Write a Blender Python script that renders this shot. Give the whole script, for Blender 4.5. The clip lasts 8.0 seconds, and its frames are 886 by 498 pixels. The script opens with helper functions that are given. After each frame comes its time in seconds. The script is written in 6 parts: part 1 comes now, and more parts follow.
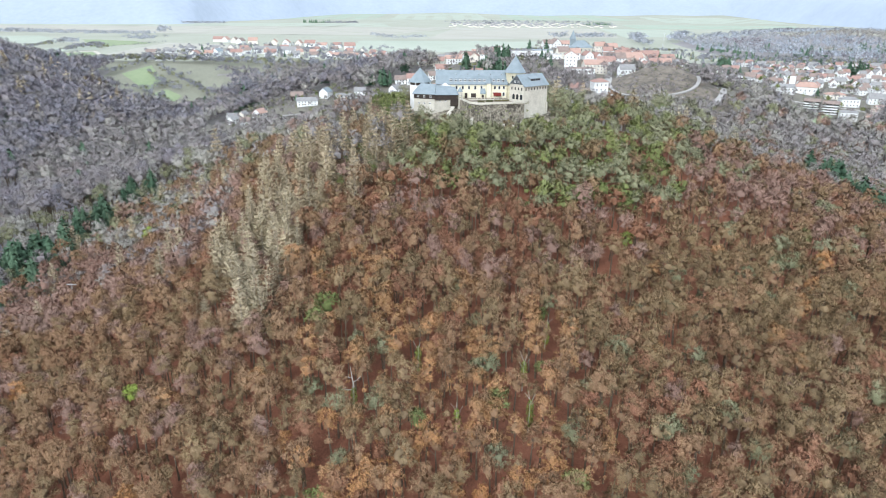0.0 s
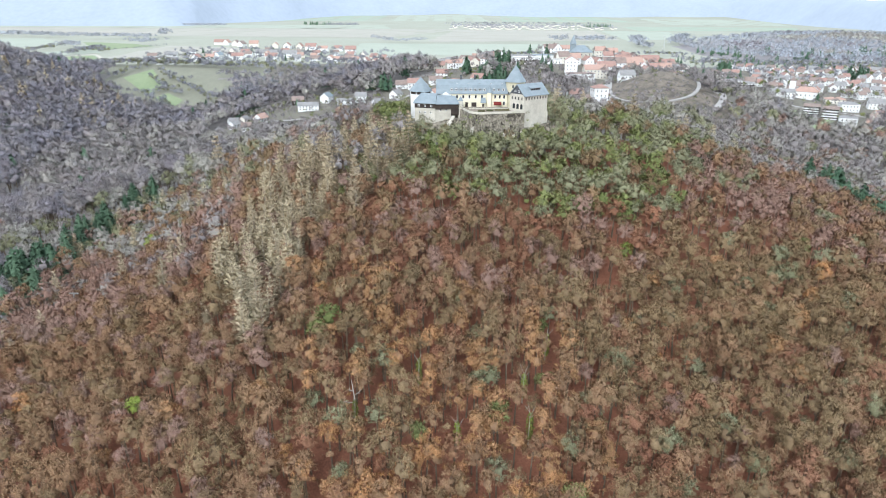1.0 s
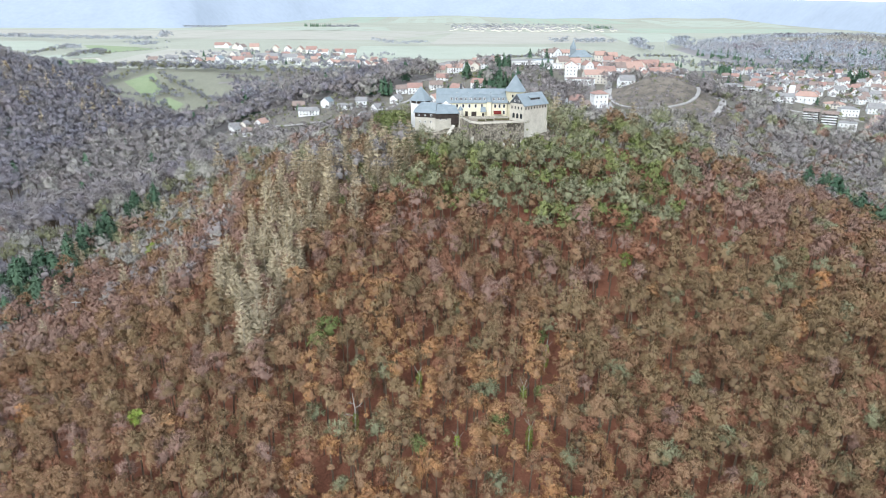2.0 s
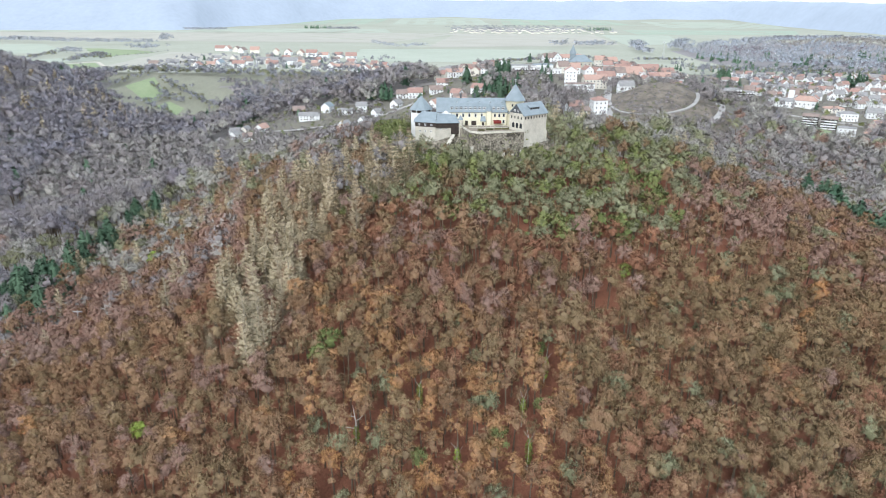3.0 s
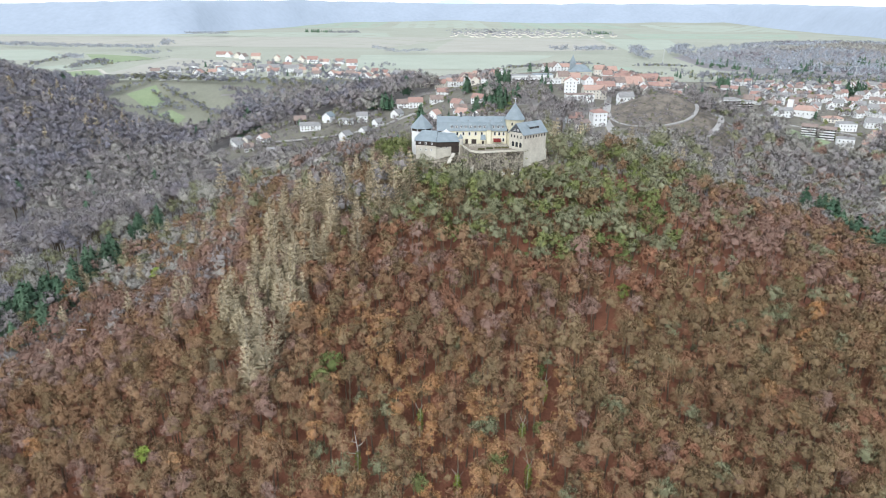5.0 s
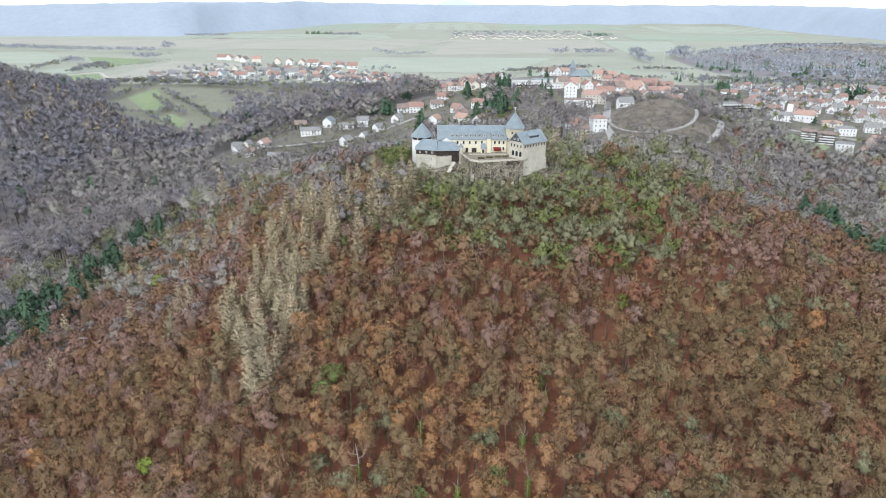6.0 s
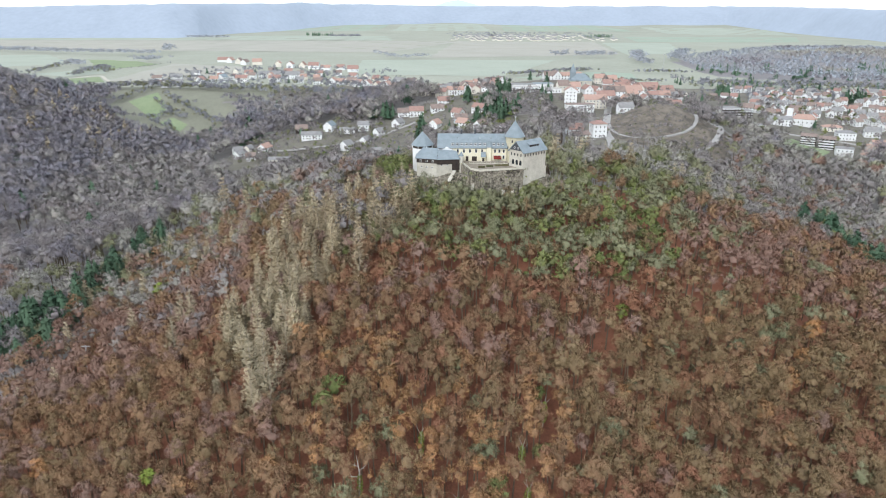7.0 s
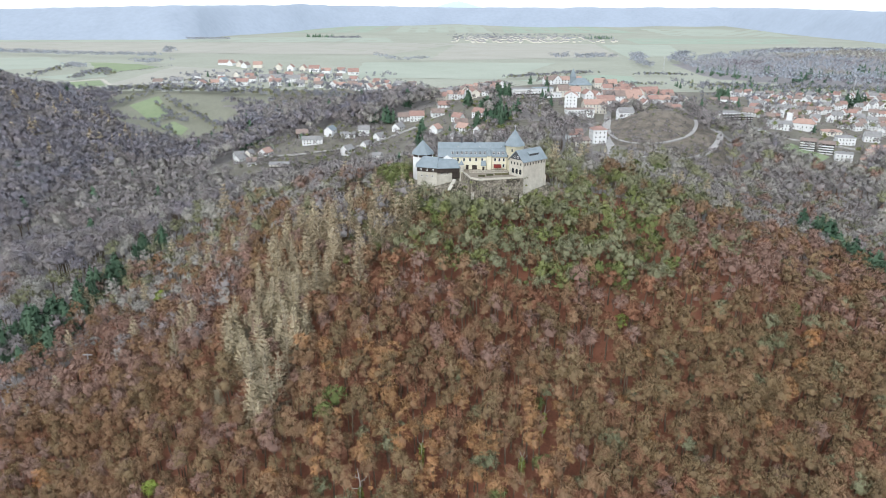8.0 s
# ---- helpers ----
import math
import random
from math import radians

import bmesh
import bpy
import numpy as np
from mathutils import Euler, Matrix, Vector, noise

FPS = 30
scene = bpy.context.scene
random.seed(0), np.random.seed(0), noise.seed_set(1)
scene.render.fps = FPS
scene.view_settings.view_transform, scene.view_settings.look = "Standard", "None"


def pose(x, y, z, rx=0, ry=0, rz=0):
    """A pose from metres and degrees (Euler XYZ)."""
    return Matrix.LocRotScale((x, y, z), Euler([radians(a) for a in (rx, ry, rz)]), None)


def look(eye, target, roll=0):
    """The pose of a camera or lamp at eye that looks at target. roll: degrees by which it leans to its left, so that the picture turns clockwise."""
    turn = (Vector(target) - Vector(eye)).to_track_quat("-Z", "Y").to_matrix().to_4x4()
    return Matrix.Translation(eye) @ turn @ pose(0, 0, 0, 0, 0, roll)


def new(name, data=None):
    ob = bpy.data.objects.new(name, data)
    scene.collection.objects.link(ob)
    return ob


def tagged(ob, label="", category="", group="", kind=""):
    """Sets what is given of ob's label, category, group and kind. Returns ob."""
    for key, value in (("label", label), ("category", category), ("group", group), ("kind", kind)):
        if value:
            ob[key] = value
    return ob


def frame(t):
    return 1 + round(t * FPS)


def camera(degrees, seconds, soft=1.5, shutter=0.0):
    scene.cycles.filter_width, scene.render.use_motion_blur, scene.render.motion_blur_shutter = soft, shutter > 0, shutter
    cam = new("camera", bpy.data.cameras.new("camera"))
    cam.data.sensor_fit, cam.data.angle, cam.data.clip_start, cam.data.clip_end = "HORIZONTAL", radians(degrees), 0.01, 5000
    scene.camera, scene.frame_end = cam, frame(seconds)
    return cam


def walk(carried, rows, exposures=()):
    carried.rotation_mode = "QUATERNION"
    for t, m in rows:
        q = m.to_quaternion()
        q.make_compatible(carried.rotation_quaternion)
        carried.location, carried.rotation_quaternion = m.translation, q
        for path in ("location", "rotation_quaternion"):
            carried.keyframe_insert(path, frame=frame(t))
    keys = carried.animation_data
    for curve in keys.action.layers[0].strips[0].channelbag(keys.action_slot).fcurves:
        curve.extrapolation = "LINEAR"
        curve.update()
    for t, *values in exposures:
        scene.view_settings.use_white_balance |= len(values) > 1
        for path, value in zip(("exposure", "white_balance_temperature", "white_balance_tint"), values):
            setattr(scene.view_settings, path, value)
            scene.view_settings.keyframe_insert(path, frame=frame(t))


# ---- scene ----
cam = camera(68.0, 8.0, soft=1.0)
# seconds, place in metres, turn in degrees: the drone climbs straight up
PATH = [
    (0.0, 0.00, 0.00, 160.00, 69.800, -0.282, 0.104),
    (0.5, -0.00, 0.03, 161.94, 69.837, -0.277, 0.133),
    (1.0, 0.01, 0.05, 163.89, 69.870, -0.267, 0.157),
    (1.5, 0.05, 0.09, 165.88, 69.900, -0.252, 0.172),
    (3.0, 0.14, 0.14, 171.96, 69.994, -0.188, 0.187),
    (3.5, 0.15, 0.15, 174.02, 70.033, -0.176, 0.196),
    (4.0, 0.17, 0.16, 176.05, 70.070, -0.171, 0.202),
    (4.5, 0.18, 0.18, 178.07, 70.106, -0.161, 0.213),
    (6.0, 0.19, 0.19, 184.04, 70.193, -0.121, 0.249),
    (6.5, 0.21, 0.18, 186.04, 70.222, -0.110, 0.269),
    (7.0, 0.23, 0.15, 188.00, 70.238, -0.103, 0.288),
    (7.5, 0.27, 0.15, 190.01, 70.267, -0.096, 0.304),
    (8.0, 0.30, 0.16, 192.00, 70.292, -0.081, 0.318),
]
walk(cam, [(t, pose(*p)) for t, *p in PATH], [(0.0, 0.89, 5950, 8), (4.0, 0.71, 6050, 8.5), (8.0, 0.52, 6120, 9)])

# ---- light: an overcast winter day ----
world = bpy.data.worlds.new("sky")
scene.world = world
world.use_nodes = True
wn = world.node_tree
wn.nodes.clear()
sky = wn.nodes.new("ShaderNodeTexSky")
sky.sky_type = "NISHITA"
sky.sun_disc = False
sky.sun_elevation, sky.sun_rotation = radians(38), radians(215)
sky.air_density, sky.dust_density, sky.ozone_density = 1.0, 1.5, 1.0
cloud = wn.nodes.new("ShaderNodeMixRGB")
cloud.inputs["Fac"].default_value = 0.72
cloud.inputs["Color2"].default_value = (7.7, 7.8, 7.9, 1)
sky_bg = wn.nodes.new("ShaderNodeBackground")
sky_bg.inputs["Strength"].default_value = 0.14
wn.links.new(sky.outputs[0], cloud.inputs["Color1"])
wn.links.new(cloud.outputs[0], sky_bg.inputs[0])
wn.links.new(sky_bg.outputs[0], wn.nodes.new("ShaderNodeOutputWorld").inputs[0])

sun_data = bpy.data.lights.new("sun", "SUN")
sun_data.energy, sun_data.angle, sun_data.color = 1.1, radians(20), (1.0, 0.96, 0.9)
sun = new("sun", sun_data)
sun.matrix_world = look((-120, -160, 400), (30, 300, 100))

# ---- materials ----
def ramp_node(nt, stops):
    node = nt.nodes.new("ShaderNodeValToRGB")
    el = node.color_ramp.elements
    while len(el) < len(stops):
        el.new(0.5)
    for e, (pos, col) in zip(el, stops):
        e.position, e.color = pos, (*col, 1)
    return node


def surface(name, dark, light, scale=1.0, fine=8.0, rough=0.85, bump=0.2, metal=0.0, spread=0.2):
    """A two-scale mottled surface; scale and fine are features per metre."""
    m = bpy.data.materials.new(name)
    m.use_nodes = True
    nt = m.node_tree
    bsdf = nt.nodes["Principled BSDF"]
    pos = nt.nodes.new("ShaderNodeNewGeometry")
    n1 = nt.nodes.new("ShaderNodeTexNoise")
    n2 = nt.nodes.new("ShaderNodeTexNoise")
    n1.inputs["Scale"].default_value, n1.inputs["Detail"].default_value = scale, 4
    n2.inputs["Scale"].default_value, n2.inputs["Detail"].default_value = fine, 3
    for n in (n1, n2):
        nt.links.new(pos.outputs["Position"], n.inputs["Vector"])
    add = nt.nodes.new("ShaderNodeMath")
    add.operation = "MULTIPLY_ADD"
    add.inputs[1].default_value = 0.55
    nt.links.new(n2.outputs[0], add.inputs[0])
    half = nt.nodes.new("ShaderNodeMath")
    half.operation = "MULTIPLY_ADD"
    half.inputs[1].default_value, half.inputs[2].default_value = 0.6, -0.07
    nt.links.new(n1.outputs[0], half.inputs[0])
    nt.links.new(half.outputs[0], add.inputs[2])
    r = ramp_node(nt, [(0.5 - spread, dark), (0.5 + spread, light)])
    nt.links.new(add.outputs[0], r.inputs[0])
    nt.links.new(r.outputs[0], bsdf.inputs["Base Color"])
    bsdf.inputs["Roughness"].default_value, bsdf.inputs["Metallic"].default_value = rough, metal
    bsdf.inputs["Specular IOR Level"].default_value = 0.3
    if bump:
        b = nt.nodes.new("ShaderNodeBump")
        b.inputs["Strength"].default_value, b.inputs["Distance"].default_value = bump, 0.4 / fine
        nt.links.new(n2.outputs[0], b.inputs["Height"])
        nt.links.new(b.outputs[0], bsdf.inputs["Normal"])
    return m


def foliage(name, stops, fine=0.7, wood=(0.13, 0.1, 0.08), gaps=0.5, rough=1.0):
    """Crown colours: each tree takes its own tone from the ramp, and its sprays vary a little and let light through
    their gaps; wood is the dark tone that paints shade into the crown's core; rough is how uneven they are.
    """
    m = bpy.data.materials.new(name)
    m.use_nodes = True
    nt = m.node_tree
    bsdf = nt.nodes["Principled BSDF"]
    tint = nt.nodes.new("ShaderNodeAttribute")
    tint.attribute_name = "tint"
    info = nt.nodes.new("ShaderNodeObjectInfo")
    add = nt.nodes.new("ShaderNodeMath")
    add.operation = "ADD"
    nt.links.new(tint.outputs["Fac"], add.inputs[0])
    nt.links.new(info.outputs["Random"], add.inputs[1])
    wrap = nt.nodes.new("ShaderNodeMath")
    wrap.operation = "FRACT"
    nt.links.new(add.outputs[0], wrap.inputs[0])
    r = ramp_node(nt, stops)
    nt.links.new(wrap.outputs[0], r.inputs[0])
    geo = nt.nodes.new("ShaderNodeNewGeometry")
    isl = nt.nodes.new("ShaderNodeMapRange")
    isl.inputs["To Min"].default_value, isl.inputs["To Max"].default_value = 0.93, 1.07
    nt.links.new(geo.outputs["Random Per Island"], isl.inputs["Value"])
    noise_t = nt.nodes.new("ShaderNodeTexNoise")
    noise_t.inputs["Scale"].default_value = fine
    nt.links.new(geo.outputs["Position"], noise_t.inputs["Vector"])
    hue = nt.nodes.new("ShaderNodeHueSaturation")
    vary = nt.nodes.new("ShaderNodeMapRange")
    vary.inputs["To Min"].default_value, vary.inputs["To Max"].default_value = 0.485, 0.515
    nt.links.new(noise_t.outputs[0], vary.inputs["Value"])
    nt.links.new(vary.outputs[0], hue.inputs["Hue"])
    # rising twigs: a grain stretched upwards
    grain = nt.nodes.new("ShaderNodeVectorMath")
    grain.operation = "MULTIPLY"
    grain.inputs[1].default_value = (1.0, 1.0, 0.36)
    nt.links.new(geo.outputs["Position"], grain.inputs[0])
    twig = nt.nodes.new("ShaderNodeTexNoise")
    twig.inputs["Scale"].default_value, twig.inputs["Detail"].default_value, twig.inputs["Roughness"].default_value = 3.2, 3, 0.7
    nt.links.new(grain.outputs[0], twig.inputs["Vector"])
    lace = nt.nodes.new("ShaderNodeMapRange")
    lace.inputs["From Min"].default_value, lace.inputs["From Max"].default_value = 0.3, 0.7
    lace.inputs["To Min"].default_value, lace.inputs["To Max"].default_value = 1 - 0.28 * rough, 1 + 0.28 * rough
    nt.links.new(twig.outputs[0], lace.inputs["Value"])
    relief = nt.nodes.new("ShaderNodeBump")
    relief.inputs["Strength"].default_value, relief.inputs["Distance"].default_value = 0.5 * rough, 0.25
    nt.links.new(twig.outputs[0], relief.inputs["Height"])
    nt.links.new(relief.outputs[0], bsdf.inputs["Normal"])
    tone = nt.nodes.new("ShaderNodeMath")
    tone.operation = "MULTIPLY"
    nt.links.new(isl.outputs[0], tone.inputs[0])
    nt.links.new(lace.outputs[0], tone.inputs[1])
    own = nt.nodes.new("ShaderNodeMath")
    own.operation = "PINGPONG"
    own.inputs[1].default_value = 0.09
    nt.links.new(wrap.outputs[0], own.inputs[0])
    core_shade = nt.nodes.new("ShaderNodeAttribute")
    core_shade.attribute_name = "core_shade"
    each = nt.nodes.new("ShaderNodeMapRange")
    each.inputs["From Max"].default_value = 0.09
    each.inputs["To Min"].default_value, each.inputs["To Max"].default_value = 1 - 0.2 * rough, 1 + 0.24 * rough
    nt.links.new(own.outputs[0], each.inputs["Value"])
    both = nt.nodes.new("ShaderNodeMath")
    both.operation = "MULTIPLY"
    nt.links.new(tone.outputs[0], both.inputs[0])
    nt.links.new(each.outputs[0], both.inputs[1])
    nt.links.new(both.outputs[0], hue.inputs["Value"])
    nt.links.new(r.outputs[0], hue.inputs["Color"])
    # core clumps mix to a darker tone: shade painted into the crown
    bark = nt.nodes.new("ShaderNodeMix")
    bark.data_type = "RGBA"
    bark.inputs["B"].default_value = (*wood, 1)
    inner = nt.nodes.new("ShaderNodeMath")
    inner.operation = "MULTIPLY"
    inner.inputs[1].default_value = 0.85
    nt.links.new(core_shade.outputs["Fac"], inner.inputs[0])
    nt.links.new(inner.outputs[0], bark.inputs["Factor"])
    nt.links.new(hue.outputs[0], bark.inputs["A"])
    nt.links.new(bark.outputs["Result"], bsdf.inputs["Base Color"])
    bsdf.inputs["Roughness"].default_value = 0.9
    bsdf.inputs["Specular IOR Level"].default_value = 0.1
    if gaps:
        weave = nt.nodes.new("ShaderNodeTexNoise")
        weave.inputs["Scale"].default_value, weave.inputs["Detail"].default_value = 6.0, 2
        nt.links.new(grain.outputs[0], weave.inputs["Vector"])
        mid = 0.5 + 0.22 * (gaps - 0.5)
        solid = nt.nodes.new("ShaderNodeMapRange")
        solid.inputs["From Min"].default_value, solid.inputs["From Max"].default_value = mid - 0.075, mid + 0.075
        nt.links.new(weave.outputs[0], solid.inputs["Value"])
        full = nt.nodes.new("ShaderNodeMath")
        full.operation = "MULTIPLY_ADD"
        full.use_clamp = True
        full.inputs[1].default_value = 4.0
        nt.links.new(core_shade.outputs["Fac"], full.inputs[0])
        nt.links.new(solid.outputs[0], full.inputs[2])
        nt.links.new(full.outputs[0], bsdf.inputs["Alpha"])
    return m


LITTER = surface("leaf_litter", (0.14, 0.059, 0.036), (0.25, 0.109, 0.066), 0.08, 2.0, 0.95, 1.0, 0.0, 0.11)
LITTER_GREY = surface("grey_leaf_litter", (0.19, 0.18, 0.172), (0.3, 0.282, 0.27), 0.06, 1.5, 0.95, 0.8)
MEADOW = surface("winter_meadow", (0.28, 0.295, 0.235), (0.36, 0.37, 0.305), 0.006, 0.12, 0.95, 0.3)
GARDEN = surface("garden_ground", (0.12, 0.112, 0.095), (0.215, 0.205, 0.165), 0.05, 0.4, 0.95, 0.4)
FIELD_GREEN = surface("winter_crop", (0.275, 0.335, 0.26), (0.335, 0.385, 0.31), 0.01, 0.2, 0.95, 0.3)
FIELD_BRIGHT = surface("young_grass", (0.19, 0.245, 0.135), (0.27, 0.32, 0.19), 0.03, 0.4, 0.95, 0.3)
FIELD_OLIVE = surface("olive_meadow", (0.185, 0.19, 0.145), (0.25, 0.25, 0.195), 0.03, 0.4, 0.95, 0.3)
FIELD_TAN = surface("stubble_field", (0.33, 0.325, 0.275), (0.4, 0.385, 0.335), 0.01, 0.2, 0.95, 0.3)
FIELD_PALE = surface("pale_meadow", (0.315, 0.35, 0.285), (0.385, 0.415, 0.345), 0.01, 0.2, 0.95, 0.3)
# wood floor of the far slope, paled by haze painted into its colour
LITTER_PALE = surface("hazed_litter", (0.22, 0.21, 0.215), (0.3, 0.285, 0.285), 0.02, 0.5, 0.95, 0.5)
KNOLL = surface("dead_grass", (0.1, 0.09, 0.075), (0.22, 0.19, 0.155), 0.12, 0.9, 0.95, 0.9, 0.0, 0.1)
ASPHALT = surface("pale_asphalt", (0.3, 0.29, 0.28), (0.42, 0.41, 0.39), 0.2, 3, 0.9, 0.2)
TRACK = surface("gravel_track", (0.42, 0.39, 0.33), (0.55, 0.52, 0.45), 0.2, 3, 0.95, 0.3)
SLATE = surface("blue_slate", (0.18, 0.222, 0.245), (0.27, 0.318, 0.345), 0.35, 4, 0.55, 0.4)
SLATE_DARK = surface("dark_slate", (0.05, 0.055, 0.065), (0.11, 0.12, 0.13), 0.4, 4, 0.6, 0.4)
STONE = surface("sandstone_wall", (0.4, 0.38, 0.32), (0.64, 0.61, 0.53), 0.25, 2.2, 0.9, 0.6)
RUBBLE = surface("rubble_wall", (0.06, 0.053, 0.042), (0.34, 0.31, 0.25), 0.3, 1.3, 0.95, 1.0, 0.0, 0.11)
ROCK = surface("weathered_rock", (0.05, 0.047, 0.035), (0.38, 0.34, 0.27), 0.25, 1.0, 0.95, 1.0, 0.0, 0.11)
YELLOW = surface("pale_yellow_render", (0.68, 0.64, 0.48), (0.8, 0.76, 0.6), 0.15, 2, 0.9, 0.15)
TOWER_STONE = surface("tower_stone", (0.42, 0.39, 0.28), (0.62, 0.58, 0.43), 0.3, 2, 0.9, 0.5)
WHITE = surface("white_render", (0.68, 0.69, 0.69), (0.83, 0.84, 0.84), 0.2, 2, 0.85, 0.12)
CREAM = surface("cream_render", (0.62, 0.585, 0.51), (0.77, 0.735, 0.66), 0.2, 2, 0.85, 0.12)
TIMBER = surface("dark_timber", (0.025, 0.02, 0.018), (0.07, 0.055, 0.045), 0.5, 5, 0.8, 0.4)
TILE_RED = surface("red_roof_tiles", (0.265, 0.165, 0.138), (0.4, 0.262, 0.222), 0.4, 3, 0.8, 0.5)
TILE_ORANGE = surface("orange_roof_tiles", (0.36, 0.238, 0.192), (0.47, 0.322, 0.268), 0.4, 3, 0.8, 0.5)
TILE_BROWN = surface("brown_roof_tiles", (0.19, 0.145, 0.125), (0.32, 0.255, 0.225), 0.4, 3, 0.8, 0.5)
TILE_GREY = surface("grey_roof_tiles", (0.19, 0.19, 0.19), (0.33, 0.325, 0.32), 0.4, 3, 0.75, 0.5)
GRAVEL = surface("brown_gravel", (0.17, 0.145, 0.11), (0.3, 0.265, 0.21), 0.4, 3, 0.95, 0.4)
CONCRETE = surface("concrete", (0.4, 0.39, 0.37), (0.56, 0.55, 0.52), 0.3, 2, 0.9, 0.2)
RED_CLOTH = surface("red_awning", (0.13, 0.015, 0.012), (0.2, 0.03, 0.025), 0.5, 5, 0.8, 0.1)
METAL = surface("galvanised_steel", (0.45, 0.46, 0.47), (0.62, 0.63, 0.63), 0.5, 4, 0.45, 0.1, 0.7)
BARK = surface("bark", (0.08, 0.059, 0.041), (0.2, 0.156, 0.112), 0.3, 3, 0.95, 0.5)
BARK_PALE = surface("pale_bark", (0.3, 0.27, 0.23), (0.5, 0.46, 0.4), 0.3, 3, 0.95, 0.5)
GLASS = bpy.data.materials.new("window_glass")
GLASS.use_nodes = True
GLASS.node_tree.nodes["Principled BSDF"].inputs["Base Color"].default_value = (0.03, 0.035, 0.04, 1)
GLASS.node_tree.nodes["Principled BSDF"].inputs["Roughness"].default_value = 0.12

def tones(*cols):
    """A closed ring of tones for a kind of tree."""
    n = len(cols)
    return [(i / n, c) for i, c in enumerate(cols)] + [(1.0, cols[0])]


# wood= gives the painted shade at the heart of each crown
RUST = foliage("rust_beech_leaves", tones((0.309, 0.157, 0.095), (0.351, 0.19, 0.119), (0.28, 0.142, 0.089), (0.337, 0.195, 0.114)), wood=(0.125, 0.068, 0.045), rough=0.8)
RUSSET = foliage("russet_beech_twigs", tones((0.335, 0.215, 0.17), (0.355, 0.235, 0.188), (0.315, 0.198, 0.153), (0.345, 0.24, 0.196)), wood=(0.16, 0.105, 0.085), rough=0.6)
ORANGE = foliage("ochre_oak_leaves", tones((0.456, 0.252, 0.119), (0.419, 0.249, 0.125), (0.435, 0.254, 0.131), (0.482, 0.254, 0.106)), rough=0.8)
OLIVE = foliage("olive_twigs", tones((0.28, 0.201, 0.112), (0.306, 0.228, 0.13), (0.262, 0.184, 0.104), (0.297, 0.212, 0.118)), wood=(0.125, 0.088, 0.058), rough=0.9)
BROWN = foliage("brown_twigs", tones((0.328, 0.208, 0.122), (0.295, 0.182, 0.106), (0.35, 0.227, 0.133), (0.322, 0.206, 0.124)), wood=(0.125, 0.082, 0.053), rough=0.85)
# grey twigs lifted and blued: the haze of distance is in their colour
GREY = foliage("haze_grey_twigs", tones((0.31, 0.318, 0.35), (0.355, 0.362, 0.388), (0.288, 0.297, 0.335), (0.332, 0.34, 0.372), (0.315, 0.312, 0.338)), wood=(0.2, 0.18, 0.172), rough=0.5)
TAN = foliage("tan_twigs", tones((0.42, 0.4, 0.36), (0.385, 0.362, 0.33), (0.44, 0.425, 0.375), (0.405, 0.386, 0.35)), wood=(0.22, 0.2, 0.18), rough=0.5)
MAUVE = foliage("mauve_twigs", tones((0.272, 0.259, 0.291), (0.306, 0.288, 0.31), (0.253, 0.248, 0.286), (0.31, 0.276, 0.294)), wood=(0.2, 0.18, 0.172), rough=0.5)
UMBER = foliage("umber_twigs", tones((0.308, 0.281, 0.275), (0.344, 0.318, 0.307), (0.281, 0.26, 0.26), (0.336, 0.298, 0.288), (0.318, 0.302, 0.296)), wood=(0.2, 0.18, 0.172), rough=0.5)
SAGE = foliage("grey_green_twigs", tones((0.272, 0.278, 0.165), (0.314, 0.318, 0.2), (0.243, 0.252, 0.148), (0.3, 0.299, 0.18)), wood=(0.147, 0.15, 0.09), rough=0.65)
# far woods: distance haze put into a pale bluish twig colour
PALE = foliage("hazed_twigs", tones((0.442, 0.483, 0.539), (0.497, 0.523, 0.56), (0.448, 0.455, 0.477)), wood=(0.2, 0.18, 0.172), rough=0.5)
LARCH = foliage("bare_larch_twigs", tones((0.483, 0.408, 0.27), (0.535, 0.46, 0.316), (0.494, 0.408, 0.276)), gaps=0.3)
BOX = foliage("box_hedge_leaves", [(0.0, (0.07, 0.075, 0.04)), (1.0, (0.1, 0.09, 0.05))], gaps=0)
IVY = foliage("ivy_green", tones((0.21, 0.242, 0.09), (0.285, 0.3, 0.13), (0.165, 0.205, 0.072), (0.25, 0.272, 0.108)), wood=(0.088, 0.098, 0.042), gaps=0.3, rough=0.75)
LIME = foliage("fresh_green_leaves", [(0.0, (0.27, 0.34, 0.075)), (0.5, (0.24, 0.3, 0.08)), (1.0, (0.27, 0.34, 0.075))], gaps=0.2)
SPRUCE = foliage("dark_spruce_needles", [(0.0, (0.065, 0.12, 0.075)), (0.5, (0.115, 0.18, 0.115)), (1.0, (0.065, 0.12, 0.075))], gaps=0.0)


